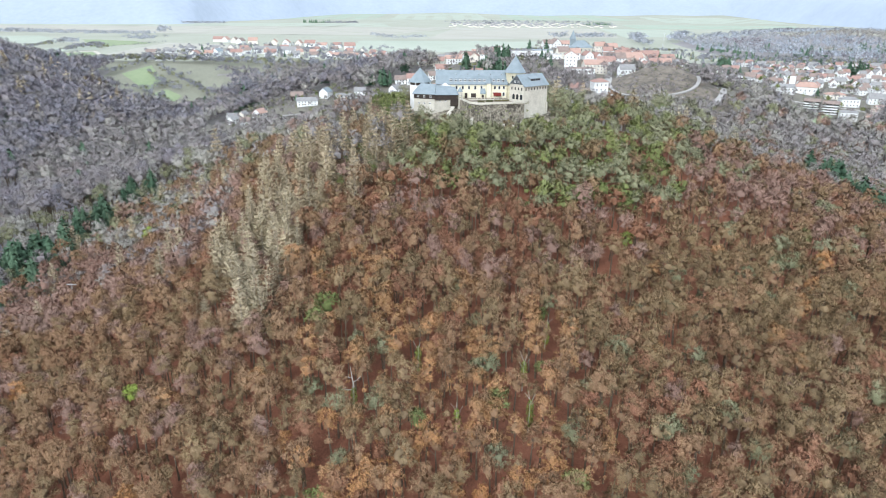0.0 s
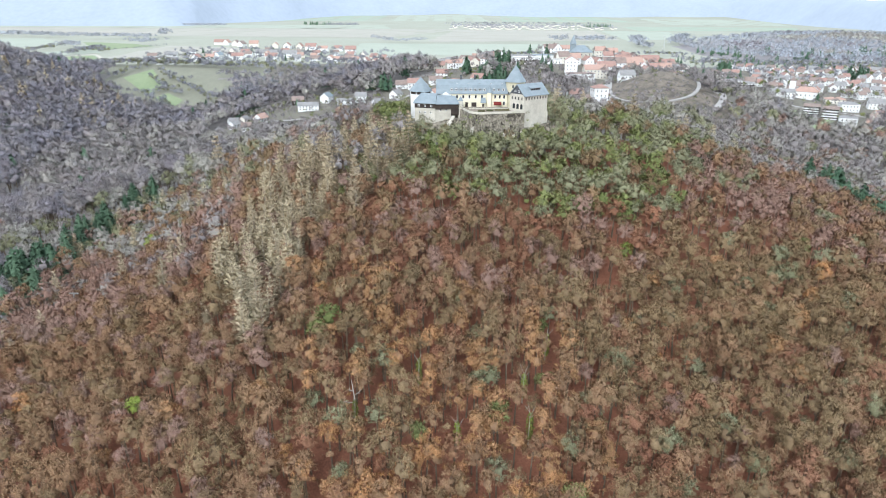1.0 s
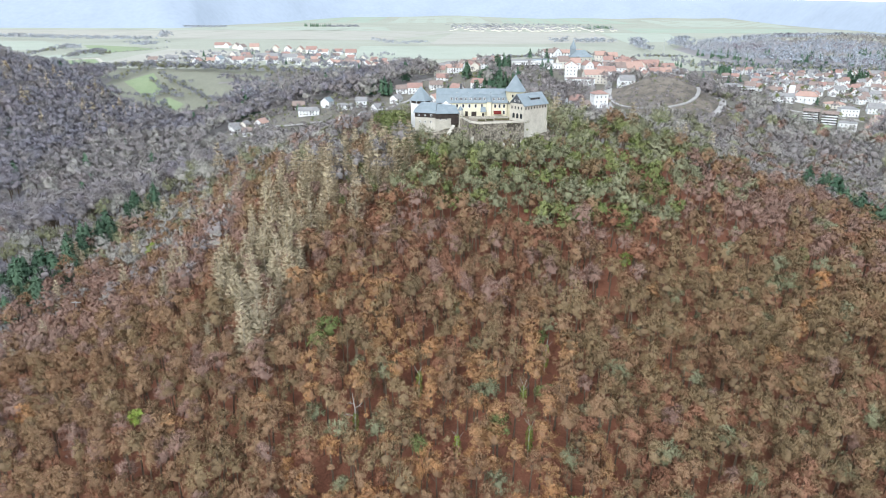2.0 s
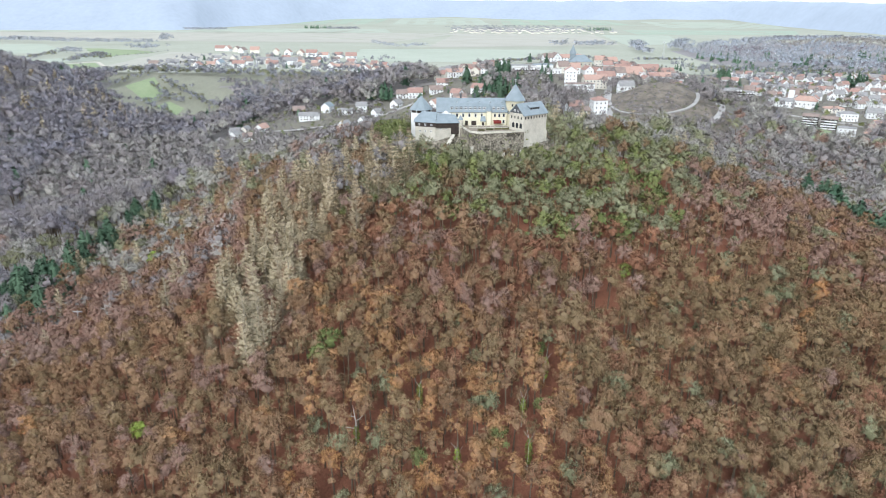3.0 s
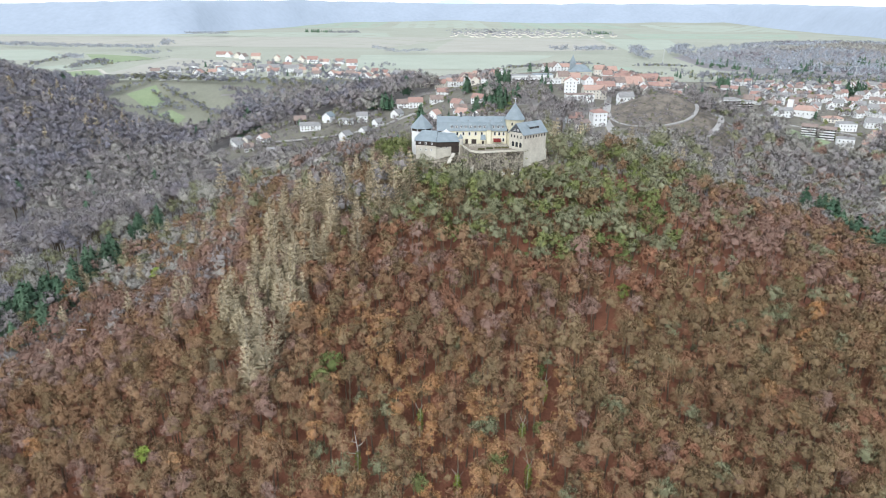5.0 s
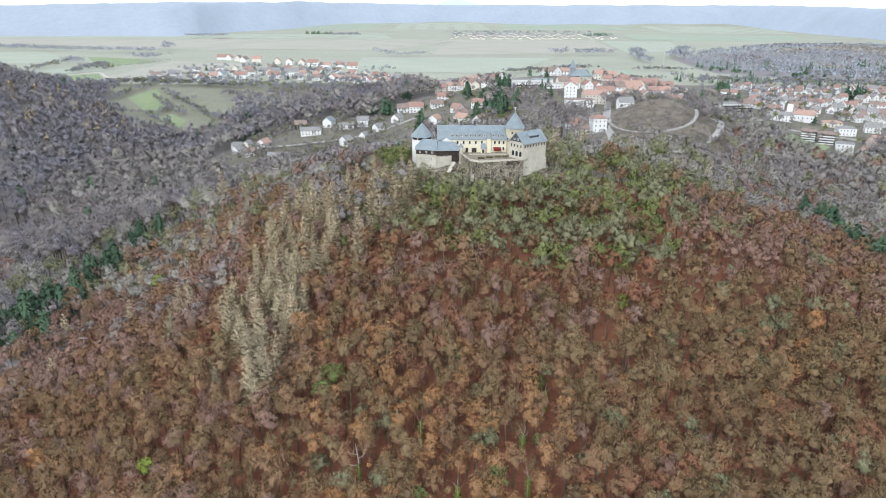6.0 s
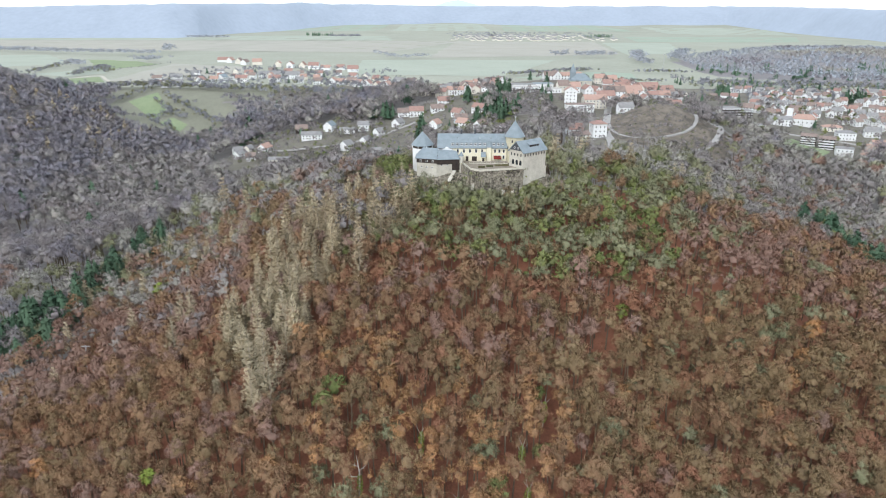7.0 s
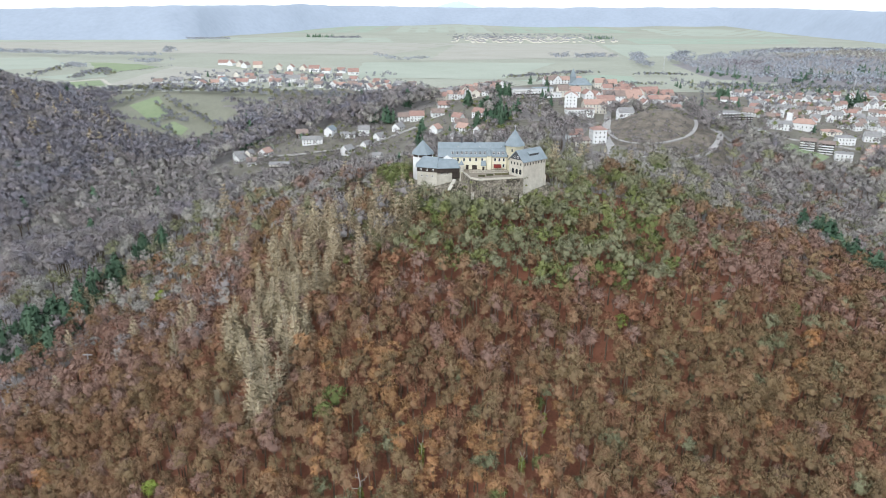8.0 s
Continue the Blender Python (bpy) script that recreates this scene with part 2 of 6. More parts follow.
# ---- ground ----
# each: centre, half-widths, turn in radians, height of a hill or depth of a valley
RELIEF = [
    (24, 323, 123, 80, -0.18, 41.2),
    (115, 438, 90, 271, 0.14, 32.2),
    (-58, 208, 236, 161, -0.87, 94.1),
    (207, 531, 79, 61, 0.74, 31.9),
    (163, 742, 150, 98, -0.28, 29.5),
    (-452, 732, 295, 108, -0.14, 91.0),
    (-317, 497, 97, 258, -0.37, -33.0),
    (-353, 732, 207, 128, -0.19, -111.1),
    (-51, 94, 524, 305, -0.24, -136.5),
    (336, 430, 277, 71, -0.47, -18.1),
    (-162, 327, 128, 78, 1.77, -40.6),
    (-177, 542, 211, 55, 0.72, -26.2),
    (375, 554, 281, 237, -0.27, -21.9),
    (184, 578, 38, 36, 0.3, 20.0),
    (-75, 522, 62, 48, 0.3, -12.0),
    (1000, 1300, 520, 420, 0.0, -28.0),
    (1250, 1800, 640, 260, 0.0, 6.0),
    (900, 1470, 340, 220, -0.12, 36.0),
]


def ground_z(x, y):
    x, y = np.asarray(x, float), np.asarray(y, float)
    z = 92 + 45 * np.clip((y - 3000) / 1500, 0, 1) ** 2
    for cx, cy, wx, wy, turn, rise in RELIEF:
        dx, dy, c, s = x - cx, y - cy, np.cos(turn), np.sin(turn)
        z = z + rise * np.exp(-((dx * c + dy * s) / wx) ** 2 - ((dy * c - dx * s) / wy) ** 2)
    return z + 0.5 * np.sin(x / 17) * np.cos(y / 23)


def gz(x, y):
    return float(ground_z(x, y))


def plateau_edge(x):
    """Where the woods end and the open plateau begins."""
    return np.interp(x, (-700, -430, -250, -130, -60, 0, 60, 110, 300), (915, 900, 890, 872, 846, 745, 690, 640, 640))


# open glades: centre and half-widths
GLADES = [(-192, 632, 36, 46), (-160, 596, 40, 36), (318, 556, 34, 26), (-140, 652, 84, 46), (-92, 568, 76, 55), (128, 628, 36, 27), (-14, 660, 60, 80), (120, 520, 24, 44), (178, 550, 54, 76), (360, 640, 95, 70), (335, 590, 45, 40),
          (-396, 884, 46, 56), (-330, 845, 62, 52), (-350, 790, 52, 42), (-300, 775, 40, 34), (20, 318, 38, 27), (60, 590, 34, 22), (38, 576, 48, 46), (72, 532, 20, 22)]


def woodland(x, y):
    """True where trees stand close."""
    wood = y < plateau_edge(x)
    for cx, cy, wx, wy in GLADES:
        wood &= ((x - cx) / wx) ** 2 + ((y - cy) / wy) ** 2 > 1
    slope = (((x - 965) / 480) ** 2 + ((y - 1330) / 330) ** 2 < 1 + 0.07 * np.sin(x / 60) + 0.05 * np.sin(y / 45)) & (y > 1005) & (y < 1640)
    return wood | slope


def mesh_of(name, verts, faces, mats=()):
    me = bpy.data.meshes.new(name)
    me.from_pydata(verts, [], faces)
    for m in mats:
        me.materials.append(m)
    return me


gx = np.concatenate([np.arange(-4000, -1200, 140), np.arange(-1200, -480, 24), np.arange(-480, 480, 6.5), np.arange(480, 1200, 24), np.arange(1200, 4001, 140)])
gy = np.concatenate([np.arange(-900, 60, 40), np.arange(60, 1010, 6.5), np.arange(1010, 2600, 30), np.arange(2600, 4960, 130)])
XX, YY = np.meshgrid(gx, gy)
ZZ = ground_z(XX, YY)
nx, ny = len(gx), len(gy)
quad = (np.arange(ny - 1)[:, None] * nx + np.arange(nx - 1)[None, :]).ravel()
ground_me = mesh_of("ground", np.stack([XX, YY, ZZ], -1).reshape(-1, 3).tolist(),
                    np.stack([quad, quad + 1, quad + nx + 1, quad + nx], -1).tolist(), (LITTER, MEADOW, GARDEN, LITTER_GREY, KNOLL, LITTER_PALE, FIELD_OLIVE))
mid_x, mid_y = (XX[:-1, :-1] + XX[1:, 1:]).ravel() / 2, (YY[:-1, :-1] + YY[1:, 1:]).ravel() / 2
kind_of = np.where(woodland(mid_x, mid_y), np.where((mid_y > 335) | (mid_x < -190), 3, 0), np.where(mid_y < 960, 2, 1)).astype(np.int32)
kind_of = np.where(((mid_x - 180) / 54) ** 2 + ((mid_y - 545) / 76) ** 2 < 1, np.where(kind_of == 2, 4, kind_of), kind_of).astype(np.int32)
kind_of = np.where((kind_of == 3) & (mid_y > 985), 5, kind_of).astype(np.int32)
kind_of = np.where((kind_of == 2) & (mid_x < -235) & (mid_y > 720), 6, kind_of).astype(np.int32)
ground_me.polygons.foreach_set("material_index", kind_of)
ground_me.polygons.foreach_set("use_smooth", np.ones(len(kind_of), bool))
tagged(new("ground", ground_me), "rolling ground with leaf litter and winter meadow", "ground", kind="structure")


def part(name, bm, material, parent, label=""):
    me = bpy.data.meshes.new(name)
    bm.to_mesh(me)
    bm.free()
    me.materials.append(material)
    ob = new(name, me)
    ob.parent = parent
    return tagged(ob, label)


def shared(name, me, parent, m, label=""):
    ob = new(name, me)
    ob.parent = parent
    ob.matrix_basis = m
    return tagged(ob, label)


def thing(name, m, label, category, group=""):
    ob = new(name)
    ob.empty_display_size = 0.5
    ob.matrix_basis = m
    return tagged(ob, label, category, group)


def patch(name, corners, mat, label, lift=0.3, steps=14):
    """A sheet of field draped over the ground between four corners."""
    a, b, c, d = [np.array(k, float) for k in corners]
    verts = []
    for i in range(steps + 1):
        for j in range(steps + 1):
            u, v = i / steps, j / steps
            p = (a * (1 - u) + b * u) * (1 - v) + (d * (1 - u) + c * u) * v
            w = 0.012 * np.linalg.norm(c - a) * math.sin(3.1 * i + 1.7 * j)
            verts.append((p[0] + w * 0.3, p[1] + w * 0.3, gz(*p) + lift))
    n = steps + 1
    faces = [(i * n + j, (i + 1) * n + j, (i + 1) * n + j + 1, i * n + j + 1) for i in range(steps) for j in range(steps)]
    me = mesh_of(name, verts, faces, (mat,))
    me.polygons.foreach_set("use_smooth", np.ones(len(faces), bool))
    return tagged(new(name, me), label, "field", kind="structure")


def ribbon(name, points, width, mat, label, lift=0.3):
    """A road along a smoothed line of plan points."""
    pts = [np.array(p, float) for p in points]
    fine = []
    for i in range(len(pts) - 1):
        p0, p1, p2, p3 = pts[max(i - 1, 0)], pts[i], pts[i + 1], pts[min(i + 2, len(pts) - 1)]
        for k in range(8):
            t = k / 8
            fine.append(0.5 * (2 * p1 + (p2 - p0) * t + (2 * p0 - 5 * p1 + 4 * p2 - p3) * t * t + (3 * p1 - p0 - 3 * p2 + p3) * t ** 3))
    fine.append(pts[-1])
    verts, faces = [], []
    for i, p in enumerate(fine):
        d = fine[min(i + 1, len(fine) - 1)] - fine[max(i - 1, 0)]
        side = np.array((d[1], -d[0])) / (np.hypot(*d) + 1e-9) * width / 2
        z = max(gz(*p), gz(*(p - side)), gz(*(p + side))) + lift
        for q, drop in ((p - side * 1.05, 0.9), (p - side, 0), (p + side, 0), (p + side * 1.05, 0.9)):
            verts.append((q[0], q[1], z - drop))
        if i:
            for k in range(3):
                faces.append((4 * i - 4 + k, 4 * i - 3 + k, 4 * i + 1 + k, 4 * i + k))
    return tagged(new(name, mesh_of(name, verts, faces, (mat,))), label, "road", kind="structure")


# ---- fields, roads ----
patch("field", [(-424, 889), (-402, 934), (-366, 872), (-369, 834)], FIELD_BRIGHT, "small green meadow between hedges on a slope")
patch("field", [(-362, 829), (-350, 848), (-324, 827), (-326, 804)], FIELD_BRIGHT, "small green meadow between hedges on a slope")
patch("field", [(-374, 894), (-362, 908), (-278, 818), (-296, 803)], FIELD_OLIVE, "long olive meadow strip between hedges on a slope")
patch("field", [(-584, 968), (-506, 996), (-546, 1062), (-590, 1030)], FIELD_BRIGHT, "bright green meadow beside a farm track")
patch("field", [(-612, 1196), (-564, 1332), (-640, 1414), (-772, 1468)], FIELD_BRIGHT, "bright green meadow on the plateau")
patch("field", [(-505, 1000), (-316, 1040), (-358, 1263), (-542, 1356)], FIELD_TAN, "pale brown stubble field on the plateau")
patch("field", [(-593, 1071), (-568, 1130), (-629, 1244), (-687, 1107)], FIELD_PALE, "pale winter meadow between hedges")
patch("field", [(-880, 1200), (-744, 1352), (-960, 1640), (-1150, 1560)], FIELD_PALE, "pale winter meadow on the plateau")
patch("field", [(-1400, 1900), (-150, 1760), (60, 2500), (-1900, 2500)], FIELD_TAN, "wide pale stubble field on the plain", steps=24)
patch("field", [(-2200, 2540), (-200, 2540), (-260, 3050), (-2400, 3050)], FIELD_PALE, "wide pale green field on the plain", steps=24)
patch("field", [(-160, 1120), (90, 1105), (240, 1500), (-180, 1480)], FIELD_PALE, "pale green field beyond the town", steps=20)
patch("field", [(-40, 1560), (430, 1700), (520, 2420), (40, 2480)], FIELD_TAN, "wide pale ploughed field on the plain", steps=24)
patch("field", [(110, 1085), (300, 1045), (330, 1210), (262, 1220)], FIELD_GREEN, "strip of green crop beyond the town", steps=20)
patch("field", [(440, 1660), (600, 1720), (760, 2350), (540, 2400)], FIELD_PALE, "pale green field on the plain", steps=20)
patch("field", [(680, 2440), (1250, 2440), (1500, 2960), (760, 2980)], FIELD_GREEN, "wide winter crop on the plain", steps=24)
patch("field", [(-1150, 3560), (-380, 3600), (-340, 4200), (-1350, 4100)], FIELD_GREEN, "pale green field under the far hills", steps=24)
patch("field", [(-300, 3620), (240, 3600), (200, 4300), (-260, 4240)], FIELD_PALE, "pale green field under the far hills", steps=24)
patch("field", [(300, 3580), (1000, 3600), (900, 4160), (330, 4180)], FIELD_GREEN, "pale green field under the far hills", steps=24)
patch("field", [(1080, 3300), (1600, 3200), (1800, 3900), (1100, 4000)], FIELD_PALE, "pale green field under the far hills", steps=24)
patch("field", [[308, 610], [318, 561], [349, 592], [333, 633]], FIELD_BRIGHT, "green lawn below a block of flats")
patch("field", [[-219, 729], [-175, 661], [-201, 764], [-231, 790]], FIELD_PALE, "pale lawn beside the village houses")

ribbon("road", [(104, 440), (112, 458), (121, 476), (126, 500), (131, 540), (146, 600), (158, 650), (170, 690)], 6.5, ASPHALT, "pale asphalt road climbing to the town")
ribbon("road", [(123, 474), (140, 472), (165, 478), (192, 494), (214, 520), (228, 548), (233, 575), (226, 590)], 5.0, ASPHALT, "pale asphalt road curving round a knoll")
ribbon("road", [(226, 590), (216, 578), (206, 545), (190, 522), (164, 508), (143, 512), (136, 535), (139, 568)], 2.8, ASPHALT, "narrow pale road round a knoll")
ribbon("road", [(-640, 960), (-600, 985), (-588, 1034), (-570, 1064), (-552, 1078), (-520, 1030), (-500, 1000)], 5, TRACK, "pale gravel farm track")
ribbon("road", [(-190, 640), (-150, 632), (-110, 640), (-70, 655), (-30, 680)], 4.5, ASPHALT, "narrow lane between the houses")
ribbon("road", [(305, 690), (330, 655), (362, 640), (400, 610), (430, 575)], 5.5, ASPHALT, "village street")


# ---- shapes for buildings ----
def box(bm, x0, x1, y0, y1, z0, z1):
    v = [bm.verts.new((x, y, z)) for z in (z0, z1) for x, y in ((x0, y0), (x1, y0), (x1, y1), (x0, y1))]
    for f in ((3, 2, 1, 0), (4, 5, 6, 7), (0, 1, 5, 4), (1, 2, 6, 5), (2, 3, 7, 6), (3, 0, 4, 7)):
        bm.faces.new([v[i] for i in f])


def prism(bm, outline, z0, z1):
    lo = [bm.verts.new((x, y, z0)) for x, y in outline]
    hi = [bm.verts.new((x, y, z1)) for x, y in outline]
    n = len(outline)
    bm.faces.new(lo[::-1])
    bm.faces.new(hi)
    for i in range(n):
        bm.faces.new((lo[i], lo[(i + 1) % n], hi[(i + 1) % n], hi[i]))


def gable_body(bm, l, w, z0, eave, ridge):
    """Walls of a gabled house; the ridge runs along x."""
    prof = [(-w / 2, z0), (w / 2, z0), (w / 2, eave), (0, ridge), (-w / 2, eave)]
    a = [bm.verts.new((-l / 2, y, z)) for y, z in prof]
    b = [bm.verts.new((l / 2, y, z)) for y, z in prof]
    bm.faces.new(a[::-1])
    bm.faces.new(b)
    for i in range(5):
        if i not in (2, 3):
            bm.faces.new((a[i], a[(i + 1) % 5], b[(i + 1) % 5], b[i]))


def slab(bm, corners, thick):
    """A roof face with thickness."""
    c = [Vector(k) for k in corners]
    n = (c[1] - c[0]).cross(c[2] - c[0]).normalized() * thick
    lo, hi = [bm.verts.new(k) for k in c], [bm.verts.new(k + n) for k in c]
    m = len(c)
    bm.faces.new(lo[::-1])
    bm.faces.new(hi)
    for i in range(m):
        bm.faces.new((lo[i], lo[(i + 1) % m], hi[(i + 1) % m], hi[i]))


def gable_roof(bm, l, w, eave, ridge, over=0.5, thick=0.22):
    s = (ridge - eave) / (w / 2)
    x, y = l / 2 + over, w / 2 + over
    low = eave - over * s
    slab(bm, [(-x, -y, low), (x, -y, low), (x, 0, ridge), (-x, 0, ridge)], thick)
    slab(bm, [(x, y, low), (-x, y, low), (-x, 0, ridge), (x, 0, ridge)], thick)


def hip_roof(bm, l, w, eave, ridge, over=0.5, thick=0.2):
    x, y, r = l / 2 + over, w / 2 + over, max(l / 2 - w * 0.42, 0.05)
    slab(bm, [(-x, -y, eave), (x, -y, eave), (r, 0, ridge), (-r, 0, ridge)], thick)
    slab(bm, [(x, y, eave), (-x, y, eave), (-r, 0, ridge), (r, 0, ridge)], thick)
    slab(bm, [(x, -y, eave), (x, y, eave), (r, 0, ridge)], thick)
    slab(bm, [(-x, y, eave), (-x, -y, eave), (-r, 0, ridge)], thick)


def ngon(n, r, turn=0.0):
    return [(r * math.cos(turn + 2 * math.pi * i / n), r * math.sin(turn + 2 * math.pi * i / n)) for i in range(n)]


def cone(bm, n, r, z0, z1, turn=0.0, flare=1.0):
    """A steep roof with a slightly flared foot."""
    foot = [bm.verts.new((x, y, z0)) for x, y in ngon(n, r * flare, turn)]
    belt = [bm.verts.new((x, y, z0 + 0.16 * (z1 - z0))) for x, y in ngon(n, r * 0.86, turn)]
    tip = bm.verts.new((0, 0, z1))
    bm.faces.new(foot[::-1])
    for i in range(n):
        j = (i + 1) % n
        bm.faces.new((foot[i], foot[j], belt[j], belt[i]))
        bm.faces.new((belt[i], belt[j], tip))


def window_mesh(name, w, h, frame_mat):
    """A pane set back in its frame; it looks along -y, its foot at the origin."""
    bm = bmesh.new()
    t, x = 0.13, w / 2
    rings = [[bm.verts.new((a, y, b)) for a, b in ((-x + k, k), (x - k, k), (x - k, h - k), (-x + k, h - k))] for k, y in ((0, 0.05), (0, -0.09), (t, -0.09), (t, -0.02))]
    for lo, hi in zip(rings, rings[1:]):
        for i in range(4):
            bm.faces.new((lo[i], lo[(i + 1) % 4], hi[(i + 1) % 4], hi[i]))
    bm.faces.new(rings[3]).material_index = 1
    me = bpy.data.meshes.new(name)
    bm.to_mesh(me)
    bm.free()
    me.materials.append(frame_mat)
    me.materials.append(GLASS)
    return me


WINDOW = window_mesh("window", 1.15, 1.45, WHITE)
WINDOW_TALL = window_mesh("window", 1.1, 1.8, WHITE)
WINDOW_STONE = window_mesh("window", 1.0, 1.5, STONE)
WINDOW_SMALL = window_mesh("window", 0.9, 0.9, WHITE)
WINDOW_DARK = window_mesh("window", 1.2, 1.1, TIMBER)


def wall_windows(parent, mesh, a, b, z, count, inset=0.12):
    """Windows in a row along the wall from plan point a to b, facing right of that way."""
    a, b = Vector(a), Vector(b)
    d = b - a
    turn = math.degrees(math.atan2(d.y, d.x))
    for i in range(count):
        p = a + d * (inset + (1 - 2 * inset) * ((i + 0.5) / count))
        shared("window", mesh, parent, pose(p.x, p.y, z, 0, 0, turn))


# ---- the castle ----
COURT = 119.3


def castle_rock():
    foot = [(-17, 311.5), (-4.5, 308.5), (5, 308), (10, 302), (15, 296.3), (38.5, 300.5), (50, 311), (50, 336), (28, 342), (-18, 338)]
    ring = []
    for i in range(len(foot)):
        a, b = np.array(foot[i]), np.array(foot[(i + 1) % len(foot)])
        m = max(4, int(np.linalg.norm(b - a) / 0.9))
        ring += [a + (b - a) * k / m for k in range(m)]
    mid = np.array((17.0, 322.0))
    tops = np.interp([p[0] for p in ring], (-20, -2, 6, 12, 17, 34, 40, 60), (113.4, 112.6, 115.5, 116.4, 109.0, 107.5, 112.0, 115.2))
    verts, faces = [], []
    levels = 14
    for k in range(levels + 1):
        u = k / levels
        for p, top in zip(ring, tops):
            out = (p - mid) / np.linalg.norm(p - mid)
            z = top - u * (top - 92)
            q = p + out * (0.2 + 6.5 * u ** 1.5)
            w = noise.noise(Vector((q[0] * 0.3, q[1] * 0.3, z * 0.14))) * 3.0 + noise.noise(Vector((q[0] * 0.9, q[1] * 0.9, z * 0.6))) * 1.6
            w *= min(1.0, 0.25 + u * 3)
            verts.append((q[0] + out[0] * w, q[1] + out[1] * w, z + 0.5 * w * min(1, 4 * u)))
    n = len(ring)
    for k in range(levels):
        for i in range(n):
            j = (i + 1) % n
            faces.append((k * n + i, (k + 1) * n + i, (k + 1) * n + j, k * n + j))
    faces.append(tuple(range(n)))
    tagged(new("rock_outcrop", mesh_of("rock_outcrop", verts, faces, (ROCK,))), "weathered brown rock cliff under the castle walls", "rock", kind="structure")


castle_rock()


def palace():
    ob = thing("castle_palace", pose(0, 0, 0), "pale yellow castle palace with dormered blue slate roof", "castle building")
    x0, x1, y0, y1, eave, top = 1.0, 30.0, 320.4, 332.0, 125.7, 131.6
    bm = bmesh.new()
    box(bm, x0, x1, y0, y1, 110, eave)
    part("wall", bm, YELLOW, ob)
    bm = bmesh.new()
    ym, ov = (y0 + y1) / 2, 0.6
    # mansard: a steep lower slope, a flatter top
    prof = [(y0 - ov, eave - 0.15), (y0 + 2.2, 129.2), (ym, top), (y1 - 2.2, 129.2), (y1 + ov, eave - 0.15)]
    for (ya, za), (yb, zb) in zip(prof, prof[1:]):
        slab(bm, [(x0 - 5.0, ya, za), (x1 + 0.3, ya, za), (x1 + 0.3, yb, zb), (x0 - 5.0, yb, zb)], 0.22)
    part("roof", bm, SLATE, ob, "blue-grey slate mansard roof")
    bm = bmesh.new()
    box(bm, x0 - 5.0, x0, y0 + 3.5, y1, 110, eave)
    prism(bm, [(x0 - 4.9, y0 + 0.4), (x0, y0 + 0.4), (x0, y1), (x0 - 4.9, y1)], eave - 0.2, eave + 0.1)
    part("wall", bm, WHITE, ob)
    bm = bmesh.new()
    arch = [(0.62, 0.0), (0.62, 1.0)] + [(0.66 * math.cos(a), 1.05 + 0.55 * math.sin(a)) for a in np.linspace(0.15, math.pi - 0.15, 7)] + [(-0.62, 1.0), (-0.62, 0.0)]
    front, back = [bm.verts.new((x, -0.1, z)) for x, z in arch], [bm.verts.new((x, 2.2, z)) for x, z in arch]
    bm.faces.new(front)
    bm.faces.new(back[::-1])
    for i in range(len(arch)):
        k = (i + 1) % len(arch)
        bm.faces.new((front[k], front[i], back[i], back[k]))
    dormer = bpy.data.meshes.new("dormer")
    bm.to_mesh(dormer)
    bm.free()
    dormer.materials.append(SLATE)
    for i in range(12):
        x = 3.4 + i * 2.25
        if i == 8:
            continue
        d = shared("dormer", dormer, ob, pose(x, y0 + 0.25, 126.6) @ Matrix.Scale(1.22, 4))
        shared("window", WINDOW_SMALL, d, pose(0, -0.12, 0.25))
    for i in range(5):
        d = shared("dormer", dormer, ob, pose(6 + i * 5.4, y0 + 3.0, 129.5) @ Matrix.Scale(0.6, 4))
        shared("window", WINDOW_SMALL, d, pose(0, -0.12, 0.25))
    # oriel with its own steep hood
    bm = bmesh.new()
    prism(bm, [(20.0, y0), (20.5, y0 - 1.1), (22.3, y0 - 1.1), (22.8, y0)], COURT - 1, 126.2)
    part("oriel", bm, YELLOW, ob)
    bm = bmesh.new()
    cone(bm, 8, 1.9, 0, 4.0, 0.4, 1.05)
    bmesh.ops.translate(bm, verts=bm.verts, vec=(21.4, y0 + 0.3, 126.2))
    part("oriel_roof", bm, SLATE, ob)
    wall_windows(ob, WINDOW_TALL, (x0, y0), (20.0, y0), 123.3, 6, 0.03)
    wall_windows(ob, WINDOW_TALL, (22.9, y0), (x1, y0), 123.3, 3, 0.05)
    wall_windows(ob, WINDOW_TALL, (22.9, y0), (x1, y0), COURT + 1.0, 3, 0.05)
    wall_windows(ob, WINDOW_TALL, (x0, y0), (8.2, y0), COURT + 0.9, 2, 0.1)
    bm = bmesh.new()
    box(bm, 10.0, 11.3, y0 - 0.1, y0 + 0.1, COURT - 0.2, COURT + 2.3)
    part("door", bm, TIMBER, ob, "dark wooden door")
    bm = bmesh.new()
    box(bm, 13.0, 15.4, y0 - 0.12, y0 + 0.1, COURT - 0.2, COURT + 2.2)
    part("door", bm, TIMBER, ob, "dark wide gateway")
    bm = bmesh.new()
    box(bm, 17.5, 19.6, y0 - 1.6, y0 - 0.05, COURT - 0.5, COURT + 2.2)
    part("porch", bm, YELLOW, ob)
    bm = bmesh.new()
    slab(bm, [(17.2, y0 - 2.0, COURT + 2.2), (19.9, y0 - 2.0, COURT + 2.2), (19.6, y0, COURT + 4.4), (17.5, y0, COURT + 4.4)], 0.15)
    slab(bm, [(19.9, y0 - 2.0, COURT + 2.2), (19.9, y0, COURT + 2.2), (19.6, y0, COURT + 4.4)], 0.1)
    part("porch_roof", bm, SLATE, ob)
    bm = bmesh.new()
    box(bm, 18.0, 19.1, y0 - 1.7, y0 - 1.55, COURT - 0.3, COURT + 1.8)
    part("door", bm, TIMBER, ob)
    for x in (7.5, 14.2):
        bm = bmesh.new()
